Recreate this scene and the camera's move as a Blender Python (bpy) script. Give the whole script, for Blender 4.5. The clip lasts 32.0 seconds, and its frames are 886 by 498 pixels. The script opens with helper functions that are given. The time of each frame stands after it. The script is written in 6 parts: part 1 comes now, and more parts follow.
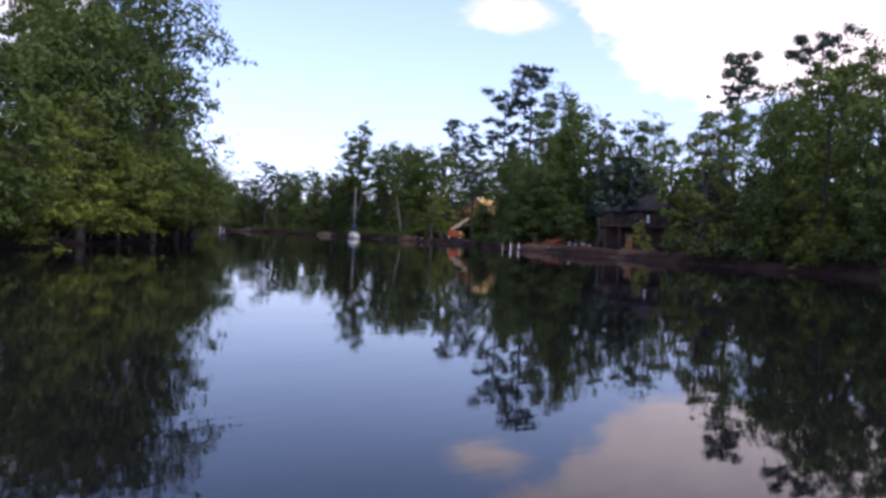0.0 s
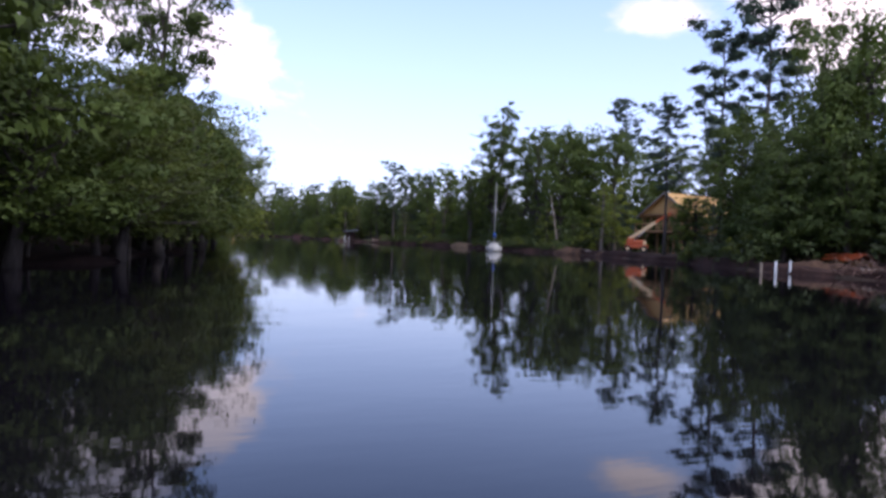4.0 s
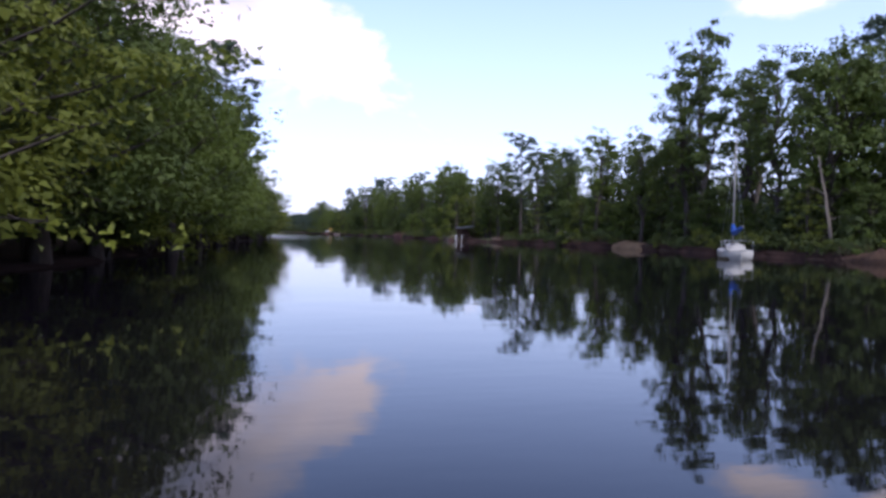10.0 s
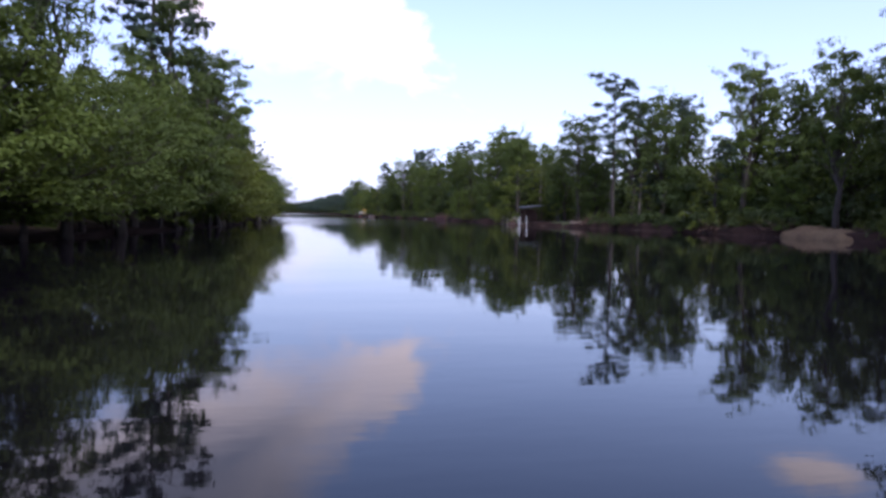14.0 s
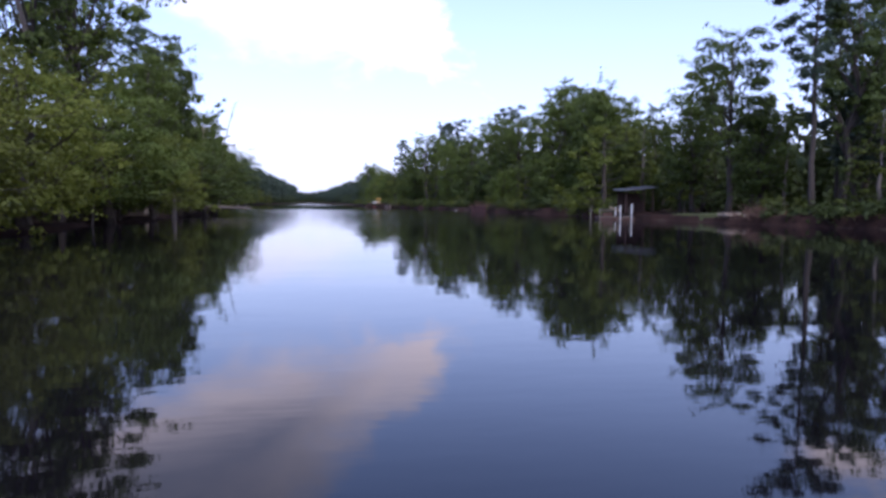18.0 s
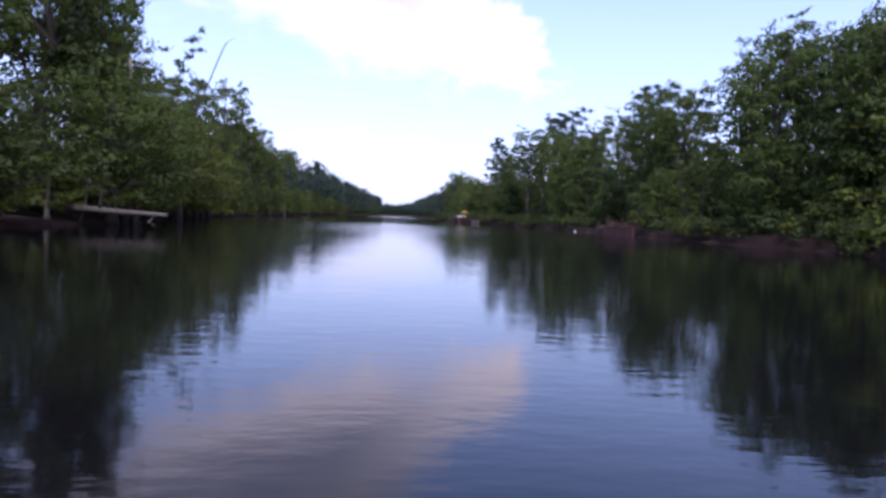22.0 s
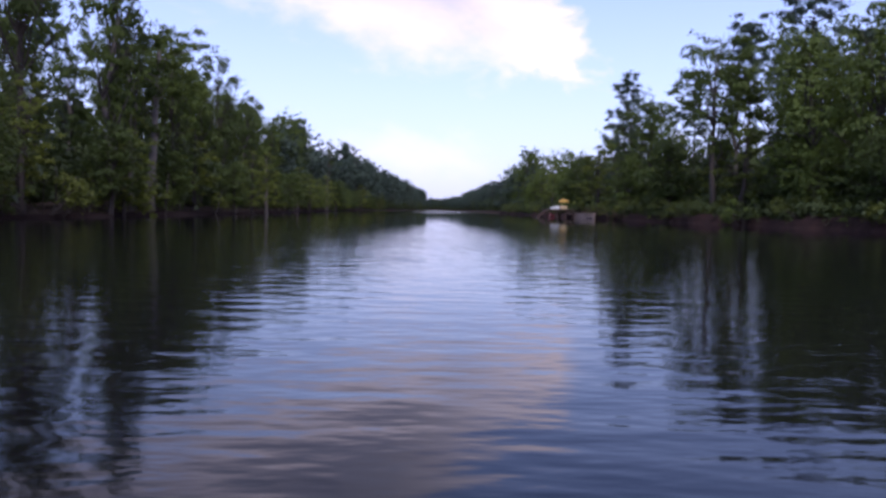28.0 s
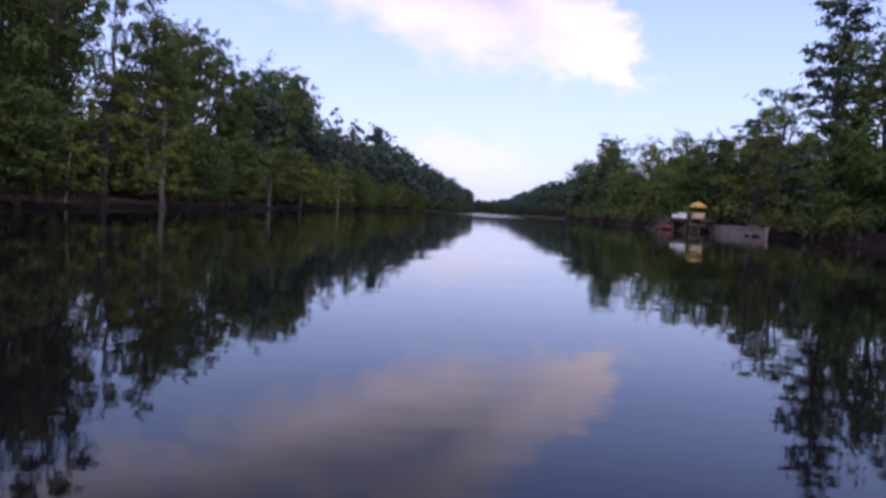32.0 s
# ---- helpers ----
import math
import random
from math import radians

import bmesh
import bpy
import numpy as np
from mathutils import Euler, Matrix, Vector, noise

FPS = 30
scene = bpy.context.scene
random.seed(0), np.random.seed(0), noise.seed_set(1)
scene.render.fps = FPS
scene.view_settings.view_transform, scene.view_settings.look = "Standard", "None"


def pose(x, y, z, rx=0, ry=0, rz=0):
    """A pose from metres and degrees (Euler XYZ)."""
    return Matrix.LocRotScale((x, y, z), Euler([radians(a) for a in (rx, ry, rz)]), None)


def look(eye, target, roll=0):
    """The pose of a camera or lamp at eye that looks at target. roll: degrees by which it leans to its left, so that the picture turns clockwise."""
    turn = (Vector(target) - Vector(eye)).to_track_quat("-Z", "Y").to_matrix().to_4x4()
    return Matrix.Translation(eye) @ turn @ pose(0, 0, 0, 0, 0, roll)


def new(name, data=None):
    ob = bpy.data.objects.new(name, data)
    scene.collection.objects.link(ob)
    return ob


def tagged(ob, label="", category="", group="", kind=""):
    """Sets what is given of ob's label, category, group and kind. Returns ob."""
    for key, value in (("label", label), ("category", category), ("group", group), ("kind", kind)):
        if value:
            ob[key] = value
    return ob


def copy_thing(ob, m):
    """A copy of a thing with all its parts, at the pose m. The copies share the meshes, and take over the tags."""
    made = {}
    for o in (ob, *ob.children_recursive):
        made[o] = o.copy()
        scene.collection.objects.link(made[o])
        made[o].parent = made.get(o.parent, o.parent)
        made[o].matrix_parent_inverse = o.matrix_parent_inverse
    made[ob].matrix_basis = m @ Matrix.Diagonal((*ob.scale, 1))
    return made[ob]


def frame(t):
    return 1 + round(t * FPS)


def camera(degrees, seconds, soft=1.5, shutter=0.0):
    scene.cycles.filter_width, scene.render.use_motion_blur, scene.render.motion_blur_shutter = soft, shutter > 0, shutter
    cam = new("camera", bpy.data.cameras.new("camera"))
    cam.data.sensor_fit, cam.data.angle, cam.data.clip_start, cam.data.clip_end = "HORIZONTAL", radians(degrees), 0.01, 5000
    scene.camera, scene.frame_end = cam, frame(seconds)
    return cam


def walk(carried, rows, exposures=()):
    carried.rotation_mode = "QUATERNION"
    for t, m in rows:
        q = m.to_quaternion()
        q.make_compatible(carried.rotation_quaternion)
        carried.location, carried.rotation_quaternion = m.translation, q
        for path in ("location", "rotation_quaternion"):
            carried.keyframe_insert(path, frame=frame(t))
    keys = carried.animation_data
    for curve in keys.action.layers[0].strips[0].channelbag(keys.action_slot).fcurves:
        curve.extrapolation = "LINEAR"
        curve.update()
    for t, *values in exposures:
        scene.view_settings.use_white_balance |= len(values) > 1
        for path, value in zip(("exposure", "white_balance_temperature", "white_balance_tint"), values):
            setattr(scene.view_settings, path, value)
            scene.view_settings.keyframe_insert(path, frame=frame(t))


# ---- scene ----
cam = camera(64.3, 32.0, soft=3.1)
PATH = [
    (0.0, (0.00, -0.00, 1.16), (0.001, 19.997, 0.785), 2.62),
    (0.5, (-0.01, 4.30, 1.16), (-0.493, 24.286, 0.774), 2.65),
    (1.0, (-0.19, 8.50, 1.16), (-1.181, 28.473, 0.772), 2.51),
    (1.5, (-0.60, 12.68, 1.16), (-2.087, 32.621, 0.792), 2.58),
    (2.0, (-0.95, 16.73, 1.16), (-3.020, 36.622, 0.836), 2.61),
    (2.5, (-1.39, 20.64, 1.16), (-4.010, 40.464, 0.891), 2.63),
    (3.0, (-1.93, 24.39, 1.16), (-5.139, 44.127, 0.923), 2.40),
    (3.5, (-2.43, 27.91, 1.16), (-6.151, 47.557, 0.921), 2.30),
    (5.5, (-6.08, 41.10, 1.16), (-11.059, 60.473, 0.851), 2.24),
    (6.0, (-7.16, 44.56, 1.16), (-12.369, 63.872, 0.827), 2.20),
    (6.5, (-8.24, 47.91, 1.16), (-13.715, 67.140, 0.830), 2.13),
    (7.0, (-9.36, 51.05, 1.16), (-15.088, 70.212, 0.837), 2.17),
    (7.5, (-10.54, 53.97, 1.16), (-16.501, 73.053, 0.847), 1.96),
    (8.0, (-11.48, 56.50, 1.16), (-17.743, 75.493, 0.866), 1.80),
    (8.5, (-12.30, 58.92, 1.16), (-18.912, 77.799, 0.889), 1.66),
    (9.0, (-13.46, 61.63, 1.16), (-20.376, 80.398, 0.936), 1.65),
    (9.5, (-15.04, 64.68, 1.16), (-22.069, 83.400, 0.856), 1.40),
    (10.0, (-16.66, 67.80, 1.16), (-23.757, 86.499, 0.740), 1.51),
    (10.5, (-18.22, 71.16, 1.16), (-25.403, 89.813, 0.632), 1.54),
    (11.0, (-19.61, 74.66, 1.16), (-26.902, 93.274, 0.531), 1.59),
    (11.5, (-21.15, 78.29, 1.16), (-28.543, 96.861, 0.425), 1.74),
    (12.0, (-22.91, 81.97, 1.16), (-30.408, 100.487, 0.322), 1.72),
    (12.5, (-24.56, 85.55, 1.16), (-32.198, 104.017, 0.252), 1.85),
    (13.0, (-26.17, 88.97, 1.16), (-33.982, 107.354, 0.189), 1.65),
    (13.5, (-27.73, 92.37, 1.16), (-35.749, 110.666, 0.162), 1.57),
    (14.0, (-29.41, 95.84, 1.16), (-37.623, 114.050, 0.189), 1.31),
    (14.5, (-31.21, 99.51, 1.16), (-39.653, 117.620, 0.216), 1.10),
    (16.5, (-39.29, 115.22, 1.16), (-48.039, 133.165, 0.063), 0.50),
    (17.0, (-41.52, 119.09, 1.16), (-50.223, 137.061, -0.034), 0.36),
    (17.5, (-43.86, 123.07, 1.16), (-52.531, 141.052, -0.099), 0.48),
    (18.0, (-46.08, 127.07, 1.16), (-54.838, 145.002, -0.140), 0.64),
    (18.5, (-48.15, 130.92, 1.156), (-57.064, 148.779, -0.160), 0.94),
    (19.0, (-50.29, 134.75, 1.143), (-59.402, 152.506, -0.164), 1.23),
    (19.5, (-52.30, 138.50, 1.125), (-61.714, 156.105, -0.155), 1.43),
    (20.0, (-54.14, 142.15, 1.101), (-63.934, 159.537, -0.127), 1.83),
    (20.5, (-56.17, 145.67, 1.073), (-66.310, 162.872, -0.053), 2.31),
    (21.0, (-58.30, 149.36, 1.042), (-68.856, 166.316, 0.055), 2.60),
    (21.5, (-60.71, 152.89, 1.010), (-71.467, 169.723, 0.066), 2.80),
    (22.0, (-63.26, 156.46, 0.978), (-74.183, 173.195, 0.058), 2.65),
    (22.5, (-65.89, 160.05, 0.947), (-76.955, 176.687, 0.011), 2.74),
    (23.0, (-68.49, 163.55, 0.919), (-79.702, 180.082, -0.083), 2.52),
    (23.5, (-70.90, 166.76, 0.895), (-82.256, 183.196, -0.133), 2.20),
    (24.0, (-73.19, 169.82, 0.877), (-84.650, 186.178, -0.211), 1.74),
    (24.5, (-75.33, 172.70, 0.858), (-86.892, 188.981, -0.277), 1.31),
    (25.0, (-77.42, 175.42, 0.835), (-89.086, 191.630, -0.295), 0.70),
    (25.5, (-79.41, 178.23, 0.808), (-91.131, 194.397, -0.307), 0.51),
    (27.5, (-91.29, 190.05, 0.672), (-103.072, 206.184, -0.348), 1.22),
    (28.0, (-93.81, 193.45, 0.645), (-105.730, 209.471, -0.473), 1.26),
    (28.5, (-96.32, 196.72, 0.627), (-108.332, 212.667, -0.558), 1.75),
    (29.0, (-98.83, 199.94, 0.620), (-110.927, 215.819, -0.558), 2.36),
    (29.5, (-101.24, 203.17, 0.620), (-113.457, 218.963, -0.511), 3.12),
    (30.0, (-103.59, 206.21, 0.620), (-115.890, 221.942, -0.489), 3.85),
    (30.5, (-106.00, 209.26, 0.620), (-118.427, 224.895, -0.482), 4.10),
    (31.0, (-108.32, 212.18, 0.620), (-120.929, 227.667, -0.502), 4.01),
    (31.5, (-110.75, 214.93, 0.620), (-123.510, 230.292, -0.505), 3.63),
    (32.0, (-113.00, 217.58, 0.620), (-125.913, 232.808, -0.492), 3.17),
]
EXPOSURES = [(0.0, 0.10, 5600, 15), (14.0, 0.12, 5550, 17), (20.0, 0.10, 5350, 20), (26.0, -0.12, 5400, 23), (32.0, -0.28, 5550, 23)]
walk(cam, [(t, look(eye, target, roll)) for t, eye, target, roll in PATH], EXPOSURES)

# ---- constants ----
SKY, SUN_POWER = 0.26, 2.4
SKY_TINT = (1.06, 1.0, 1.10)
CLOUD_LIT, CLOUD_GREY = (1.62, 1.30, 1.20), (0.58, 0.55, 0.64)
HAZE = (1.00, 0.98, 1.20, 1.0)
WATER_COLOR = (0.0038, 0.0031, 0.0045, 1.0)
WIND = (262.0, 282.0, 303.0, 322.0)      # the wind-touched reach, by y - x
FAR_WIND = (430.0, 500.0, 1500.0, 1600.0)  # the breezy far reach
RAIN = (205.0, 228.0, 316.0, 332.0)      # the reach that a passing shower has dulled
RIGHT_BANK = [(60, -400), (30, -60), (26, 0), (21, 40), (13, 62), (7.5, 77), (4, 95), (-1, 109), (-6, 122), (-15, 136), (-26, 154), (-40, 170), (-56, 184), (-66, 199), (-78.6, 210.8), (-85.6, 219), (-100, 238), (-119, 257), (-133, 272), (-160, 305), (-196, 352), (-236, 404), (-277, 459), (-319, 514), (-374, 586), (-446, 668), (-800, 740)]
LEFT_BANK = [(0, -400), (-12, -60), (-14, 0), (-16, 30), (-18, 50), (-25.5, 68), (-38, 90), (-52, 113), (-62, 131), (-76, 152), (-86.5, 168), (-105, 187), (-122, 206), (-132, 219), (-146, 238), (-165, 260), (-192, 294), (-213, 327), (-243, 369), (-278, 418), (-318, 476), (-370, 549), (-444, 618), (-800, 670)]
TREES_RIGHT_A = [
    ("oak", 24.5, 36, 13), ("gum", 25, 41, 13.6), ("oak", 26, 46, 14.2), ("cyp", 23, 43, 10), ("oak", 25, 52, 13), ("pine", 29, 56, 18.7), ("cyp", 19, 52, 10.3), ("oak", 30, 64, 15.5), ("gum", 21, 67, 11.2), ("gum", 29, 76, 16.5), ("gum", 19, 72, 13.7), ("gum", 24, 84, 16.3), ("gum", 17, 77, 15), ("oak", 15, 84, 17.5), ("oak", 13, 84, 13), ("oak", 14, 88, 15.5), ("gum", 15, 97, 22), ("oak", 8, 91, 12.5), ("pine", 11, 96, 25), ("pine", 8, 98, 21.5), ("gum", 13.5, 138.6, 20.5), ("gum", 6.2, 137.5, 17.1), ("cyp", -2, 117.5, 8.2), ("gum", 4.5, 140, 16), ("oak", -1, 129, 17.1), ("oak", -5, 135, 16.9), ("oak", -8, 133, 17.8)]
TREES_RIGHT_B = [
    ("gum", -5, 139, 17.3), ("gum", -11, 137, 18.5), ("gum", -7, 143, 18.6), ("gum", -14, 142, 18.1), ("pine", 2.7, 164, 28.4), ("gum", -17.4, 145.5, 23.6), ("gum", -19.6, 146.5, 20.0), ("gum", -12, 152, 20.6), ("gum", -21, 153, 13.4), ("oak", -19, 158, 11.9), ("gum", -30.5, 151.5, 14.3), ("oak", -23, 163, 14), ("oak", -27, 167, 14), ("gum", -33, 162, 15.2), ("gum", -30, 165, 14.6), ("oak", -37, 172, 12.4), ("pine", -38, 180, 14.8), ("gum", -40, 181, 16), ("gum", -43, 178, 15), ("pine", -44.8, 176.4, 17.4), ("pine", -43, 184, 15.5), ("gum", -41, 188, 16.2), ("oak", -48, 182, 8.5), ("gum", -50.5, 181, 13.6), ("oak", -53, 187, 10.4), ("gum", -53, 195, 15), ("cyp", -58, 192, 8), ("cyp", -60, 195, 8.5), ("gum", -58, 197, 10.5)]
TREES_RIGHT_C = [
    ("oak", -58, 201, 9.5), ("gum", -64, 202, 12.8), ("gum", -63, 206, 12.1), ("oak", -65, 204, 13.8), ("oak", -67, 206, 14.4), ("gum", -68, 211, 14.5), ("gum", -64, 216, 13.9), ("gum", -71, 210, 15.6), ("gum", -70, 214, 15.4), ("oak", -74, 214, 14), ("gum", -73.9, 220.5, 17.5), ("gum", -80, 220, 13.4), ("oak", -83, 224, 12.4), ("gum", -85, 226, 13.8), ("pine", -82, 230, 14.6), ("gum", -86, 228, 14.3), ("oak", -85.5, 236, 10.5), ("pine", -88, 237, 17.2), ("gum", -90, 235, 12.7), ("oak", -98.5, 241, 12.1), ("gum", -96, 240, 12.7), ("oak", -102, 245, 12.8), ("pine", -100, 251, 14), ("pine", -103.5, 249.6, 16.8), ("gum", -99, 255, 17.1), ("oak", -103, 253, 14.3), ("gum", -106, 252, 14.8), ("gum", -111.2, 250.5, 14.6)]
TREES_RIGHT_D = [
    ("gum", -109, 253, 14.5), ("pine", -109.1, 257.5, 17.2), ("oak", -120, 264, 12.1), ("pine", -123, 263, 14.6), ("pine", -118, 270, 15.2), ("gum", -123, 267, 13.2), ("pine", -123, 275, 13.7), ("cyp", -129, 271, 8.4), ("gum", -129, 277, 11.8), ("oak", -134, 280, 8.2), ("gum", -137, 283, 8.8), ("pine", -135, 289, 11), ("oak", -141, 288, 9.7), ("oak", -150, 300, 10.6), ("gum", -162.7, 313, 12.9), ("oak", -165, 319, 12.9), ("gum", -175, 337, 14.1), ("oak", -185, 346, 11.9)]
TREES_LEFT_A = [
    ("oak", -21, 35, 11), ("gum", -23, 40, 15.3), ("gum", -23, 46, 17.8), ("oak", -21, 50, 9.8), ("gum", -27, 47, 17.9), ("pine", -28, 58, 21.9), ("oak", -25, 62, 9.7), ("gum", -30, 57, 14.7), ("gum", -34, 75, 10.4), ("oak", -41, 84, 10), ("gum", -41, 86, 15.2), ("gum", -42, 89, 16.3), ("gum", -47, 89, 16.1), ("oak", -43, 97, 8.9), ("oak", -52, 101, 10), ("oak", -50, 108, 10), ("gum", -56, 109, 14.8), ("gum", -61, 117, 18.3), ("gum", -63, 121, 14.6), ("gum", -63, 130, 15.8), ("pine", -65, 129, 21.1), ("gum", -78, 140, 17), ("gum", -78, 148, 16)]
TREES_LEFT_B = [
    ("gum", -85, 150, 16.9), ("gum", -82, 154, 18), ("gum", -85, 155, 17.5), ("gum", -94, 163, 16.5), ("gum", -91, 167, 12.3), ("gum", -94, 170, 13.7), ("gum", -98, 169, 12.6), ("gum", -98, 174, 15.5), ("oak", -95, 177.5, 8.5), ("gum", -100, 175, 12.1), ("gum", -105, 181, 18), ("pine", -107, 181, 19.3), ("gum", -111, 184, 16.2), ("cyp", -108, 187, 9.2), ("oak", -114, 191, 9.7), ("gum", -120, 195, 12.6), ("gum", -121, 198, 12.1), ("oak", -128, 207, 9.6), ("gum", -135, 213, 10.1), ("oak", -135, 216, 10.4), ("pine", -139, 213, 14.2), ("gum", -137, 218, 10.8), ("gum", -140, 219, 11.6), ("gum", -140, 223, 12.6), ("gum", -143, 223, 13), ("oak", -143, 227, 9.9), ("gum", -144, 229, 13.2), ("oak", -147, 229, 11.3)]
TREES_LEFT_C = [
    ("gum", -148, 235, 10.8), ("gum", -150, 234, 11.1), ("oak", -153, 232, 13), ("oak", -150, 237, 9.7), ("gum", -154, 241, 11.1), ("gum", -161, 235, 16), ("gum", -157, 241, 11.5), ("gum", -159, 243, 12.2), ("gum", -160, 248, 10.3), ("gum", -162, 247, 12.7), ("gum", -165, 246, 13.7), ("gum", -162, 250, 11.1), ("oak", -165, 254, 12), ("gum", -174, 251, 15.8), ("gum", -168, 257, 12.8), ("gum", -172, 254, 14.6), ("gum", -169, 259, 13.3), ("far", -171, 261, 13.2), ("gum", -174, 261, 13.3), ("gum", -174, 265, 13.1), ("gum", -177, 268, 13.4), ("far", -187, 281, 12.9), ("gum", -196, 293, 13.7), ("far", -211, 312, 16), ("gum", -229, 337, 14), ("gum", -233, 338, 16)]
TREES_YOUNG = [("lime", -16.3, 27.3, 5.6), ("lime", -17.2, 33.5, 4.6), ("lime", -36.3, 86.3, 5.4), ("lime", -39.0, 91.0, 4.4), ("lime", -68.2, 139.7, 4.3), ("lime", -83.2, 162.3, 4.7), ("lime", 21.5, 40.3, 3.4), ("lime", 20.6, 44.6, 3.0), ("lime", -81.0, 217.2, 3.2), ("lime", -33.3, 165.0, 6.0), ("lime", -62.5, 193.0, 8.3), ("lime", -0.4, 122.4, 8.6), ("lime", -47.5, 104.5, 4.6), ("lime", -112.5, 195.8, 4.2), ("lime", -126.5, 211.5, 4.0)]
TREES_MORE = [("pine", 33.2, 82.7, 24.0), ("near", 9.6, 90.5, 9.5), ("oak", 11.5, 94.5, 12.0), ("gum", -24.8, 64.5, 15.5), ("gum", -127.5, 211.5, 14.8), ("gum", -123.6, 205.5, 13.9), ("gum", -117.6, 198.0, 12.8), ("near", -18.9, 43.5, 16.0), ("near", -18.2, 37.0, 13.0), ("near", 9.8, 83.0, 9.6), ("near", 12.6, 80.0, 9.4), ("oak", -57.2, 121.0, 8.2), ("oak", -58.8, 125.5, 8.2), ("oak", -61.5, 130.0, 8.2), ("oak", 13.6, 73.4, 5.4), ("lime", 17.4, 62.4, 2.6), ("gum", 9.0, 135.0, 15.5), ("gum", 13.0, 131.5, 15.0), ("oak", 5.5, 134.0, 11.0), ("pine", 4.2, 107.6, 16.5), ("oak", 4.9, 97.0, 6.0), ("cyp", 5.6, 95.9, 6.4), ("gum", -96.0, 178.8, 13.9), ("gum", -129.6, 214.8, 11.9), ("cyp", -94.8, 179.4, 6.5), ("cyp", -97.2, 182.0, 6.8), ("gum", -131.5, 219.5, 10.8)]
TREES = TREES_YOUNG + TREES_MORE + TREES_RIGHT_A + TREES_RIGHT_B + TREES_RIGHT_C + TREES_RIGHT_D + TREES_LEFT_A + TREES_LEFT_B + TREES_LEFT_C
CLEARED_LEFT = [(164, 178)]
CLEARED = [(53, 80), (95, 124), (150, 157), (177, 187), (216, 229), (265, 277)]
# how high the woods may stand along each bank: metres along it, height near the water, height further in
WOODS_RIGHT = [(390, 16.0, 16.0), (415, 16.0, 16.0), (440, 14.8, 16.0), (465, 9.0, 11.2), (490, 16.0, 14.8), (515, 12.4, 16.0), (540, 15.0, 15.3), (565, 12.2, 16.0), (590, 13.9, 15.3), (615, 8.8, 14.8), (640, 12.1, 11.3), (665, 12.9, 16.0), (690, 13.1, 13.9), (715, 10.9, 16.0), (740, 8.1, 14.5), (765, 10.1, 10.8), (790, 11.7, 14.0), (815, 10.1, 14.6), (840, 10.4, 15.0), (865, 10.9, 15.3), (890, 11.4, 14.8), (915, 11.6, 14.9), (940, 11.6, 14.9), (965, 11.4, 14.8), (990, 11.5, 14.9), (1015, 11.8, 15.0), (1040, 12.2, 15.1), (1065, 12.0, 15.3), (1090, 11.9, 15.4), (1115, 11.7, 15.6), (1140, 11.1, 15.3), (1165, 11.9, 15.0)]
WOODS_LEFT = [(390, 16.0, 16.0), (415, 16.0, 16.0), (440, 12.5, 16.0), (465, 16.0, 16.0), (490, 11.2, 16.0), (515, 12.7, 16.0), (540, 16.0, 16.0), (565, 16.0, 16.0), (590, 12.2, 16.0), (615, 9.5, 16.0), (640, 11.7, 14.1), (665, 10.1, 14.9), (690, 10.2, 15.9), (715, 12.5, 15.6), (740, 12.5, 15.5), (765, 13.8, 16.0), (790, 15.2, 16.0), (815, 14.3, 16.0), (840, 14.7, 16.0), (865, 15.2, 16.0), (890, 15.2, 16.0), (915, 15.0, 16.0), (940, 15.0, 16.0), (965, 15.2, 16.0), (990, 15.4, 16.0), (1015, 15.7, 16.0), (1040, 15.8, 16.0), (1065, 16.0, 16.0), (1090, 16.0, 16.0), (1115, 16.0, 16.0), (1140, 16.0, 16.0), (1165, 16.0, 16.0)]

# ---- world, sun, light ----
SUN_EL, SUN_AZ = 52.0, 142.0            # degrees; azimuth from +y, clockwise
world = bpy.data.worlds.new("world")
scene.world = world
world.use_nodes = True
wn, wl = world.node_tree.nodes, world.node_tree.links
wn.clear()


def wnode(kind, **values):
    n = wn.new(kind)
    for key, value in values.items():
        n.inputs[key].default_value = value
    return n


w_out = wn.new("ShaderNodeOutputWorld")
w_bg = wnode("ShaderNodeBackground", Strength=1.0)
w_sky = wn.new("ShaderNodeTexSky")
w_sky.sky_type = "NISHITA"
w_sky.sun_disc = False
w_sky.sun_elevation, w_sky.sun_rotation = radians(SUN_EL), radians(SUN_AZ)
w_sky.dust_density, w_sky.air_density, w_sky.ozone_density = 1.2, 1.0, 1.5
w_scale = wn.new("ShaderNodeVectorMath")
w_scale.operation = "SCALE"
w_scale.inputs["Scale"].default_value = SKY
w_tint = wn.new("ShaderNodeVectorMath")
w_tint.operation = "MULTIPLY"
w_tint.inputs[1].default_value = SKY_TINT
wl.new(w_sky.outputs[0], w_tint.inputs[0])
wl.new(w_tint.outputs[0], w_scale.inputs[0])
w_tc = wn.new("ShaderNodeTexCoord")


def w_math(op, a, b=None, clamp=False):
    n = wn.new("ShaderNodeMath")
    n.operation, n.use_clamp = op, clamp
    for socket, value in ((n.inputs[0], a), (n.inputs[1], b)):
        if value is None:
            continue
        if isinstance(value, (int, float)):
            socket.default_value = value
        else:
            wl.new(value, socket)
    return n.outputs[0]


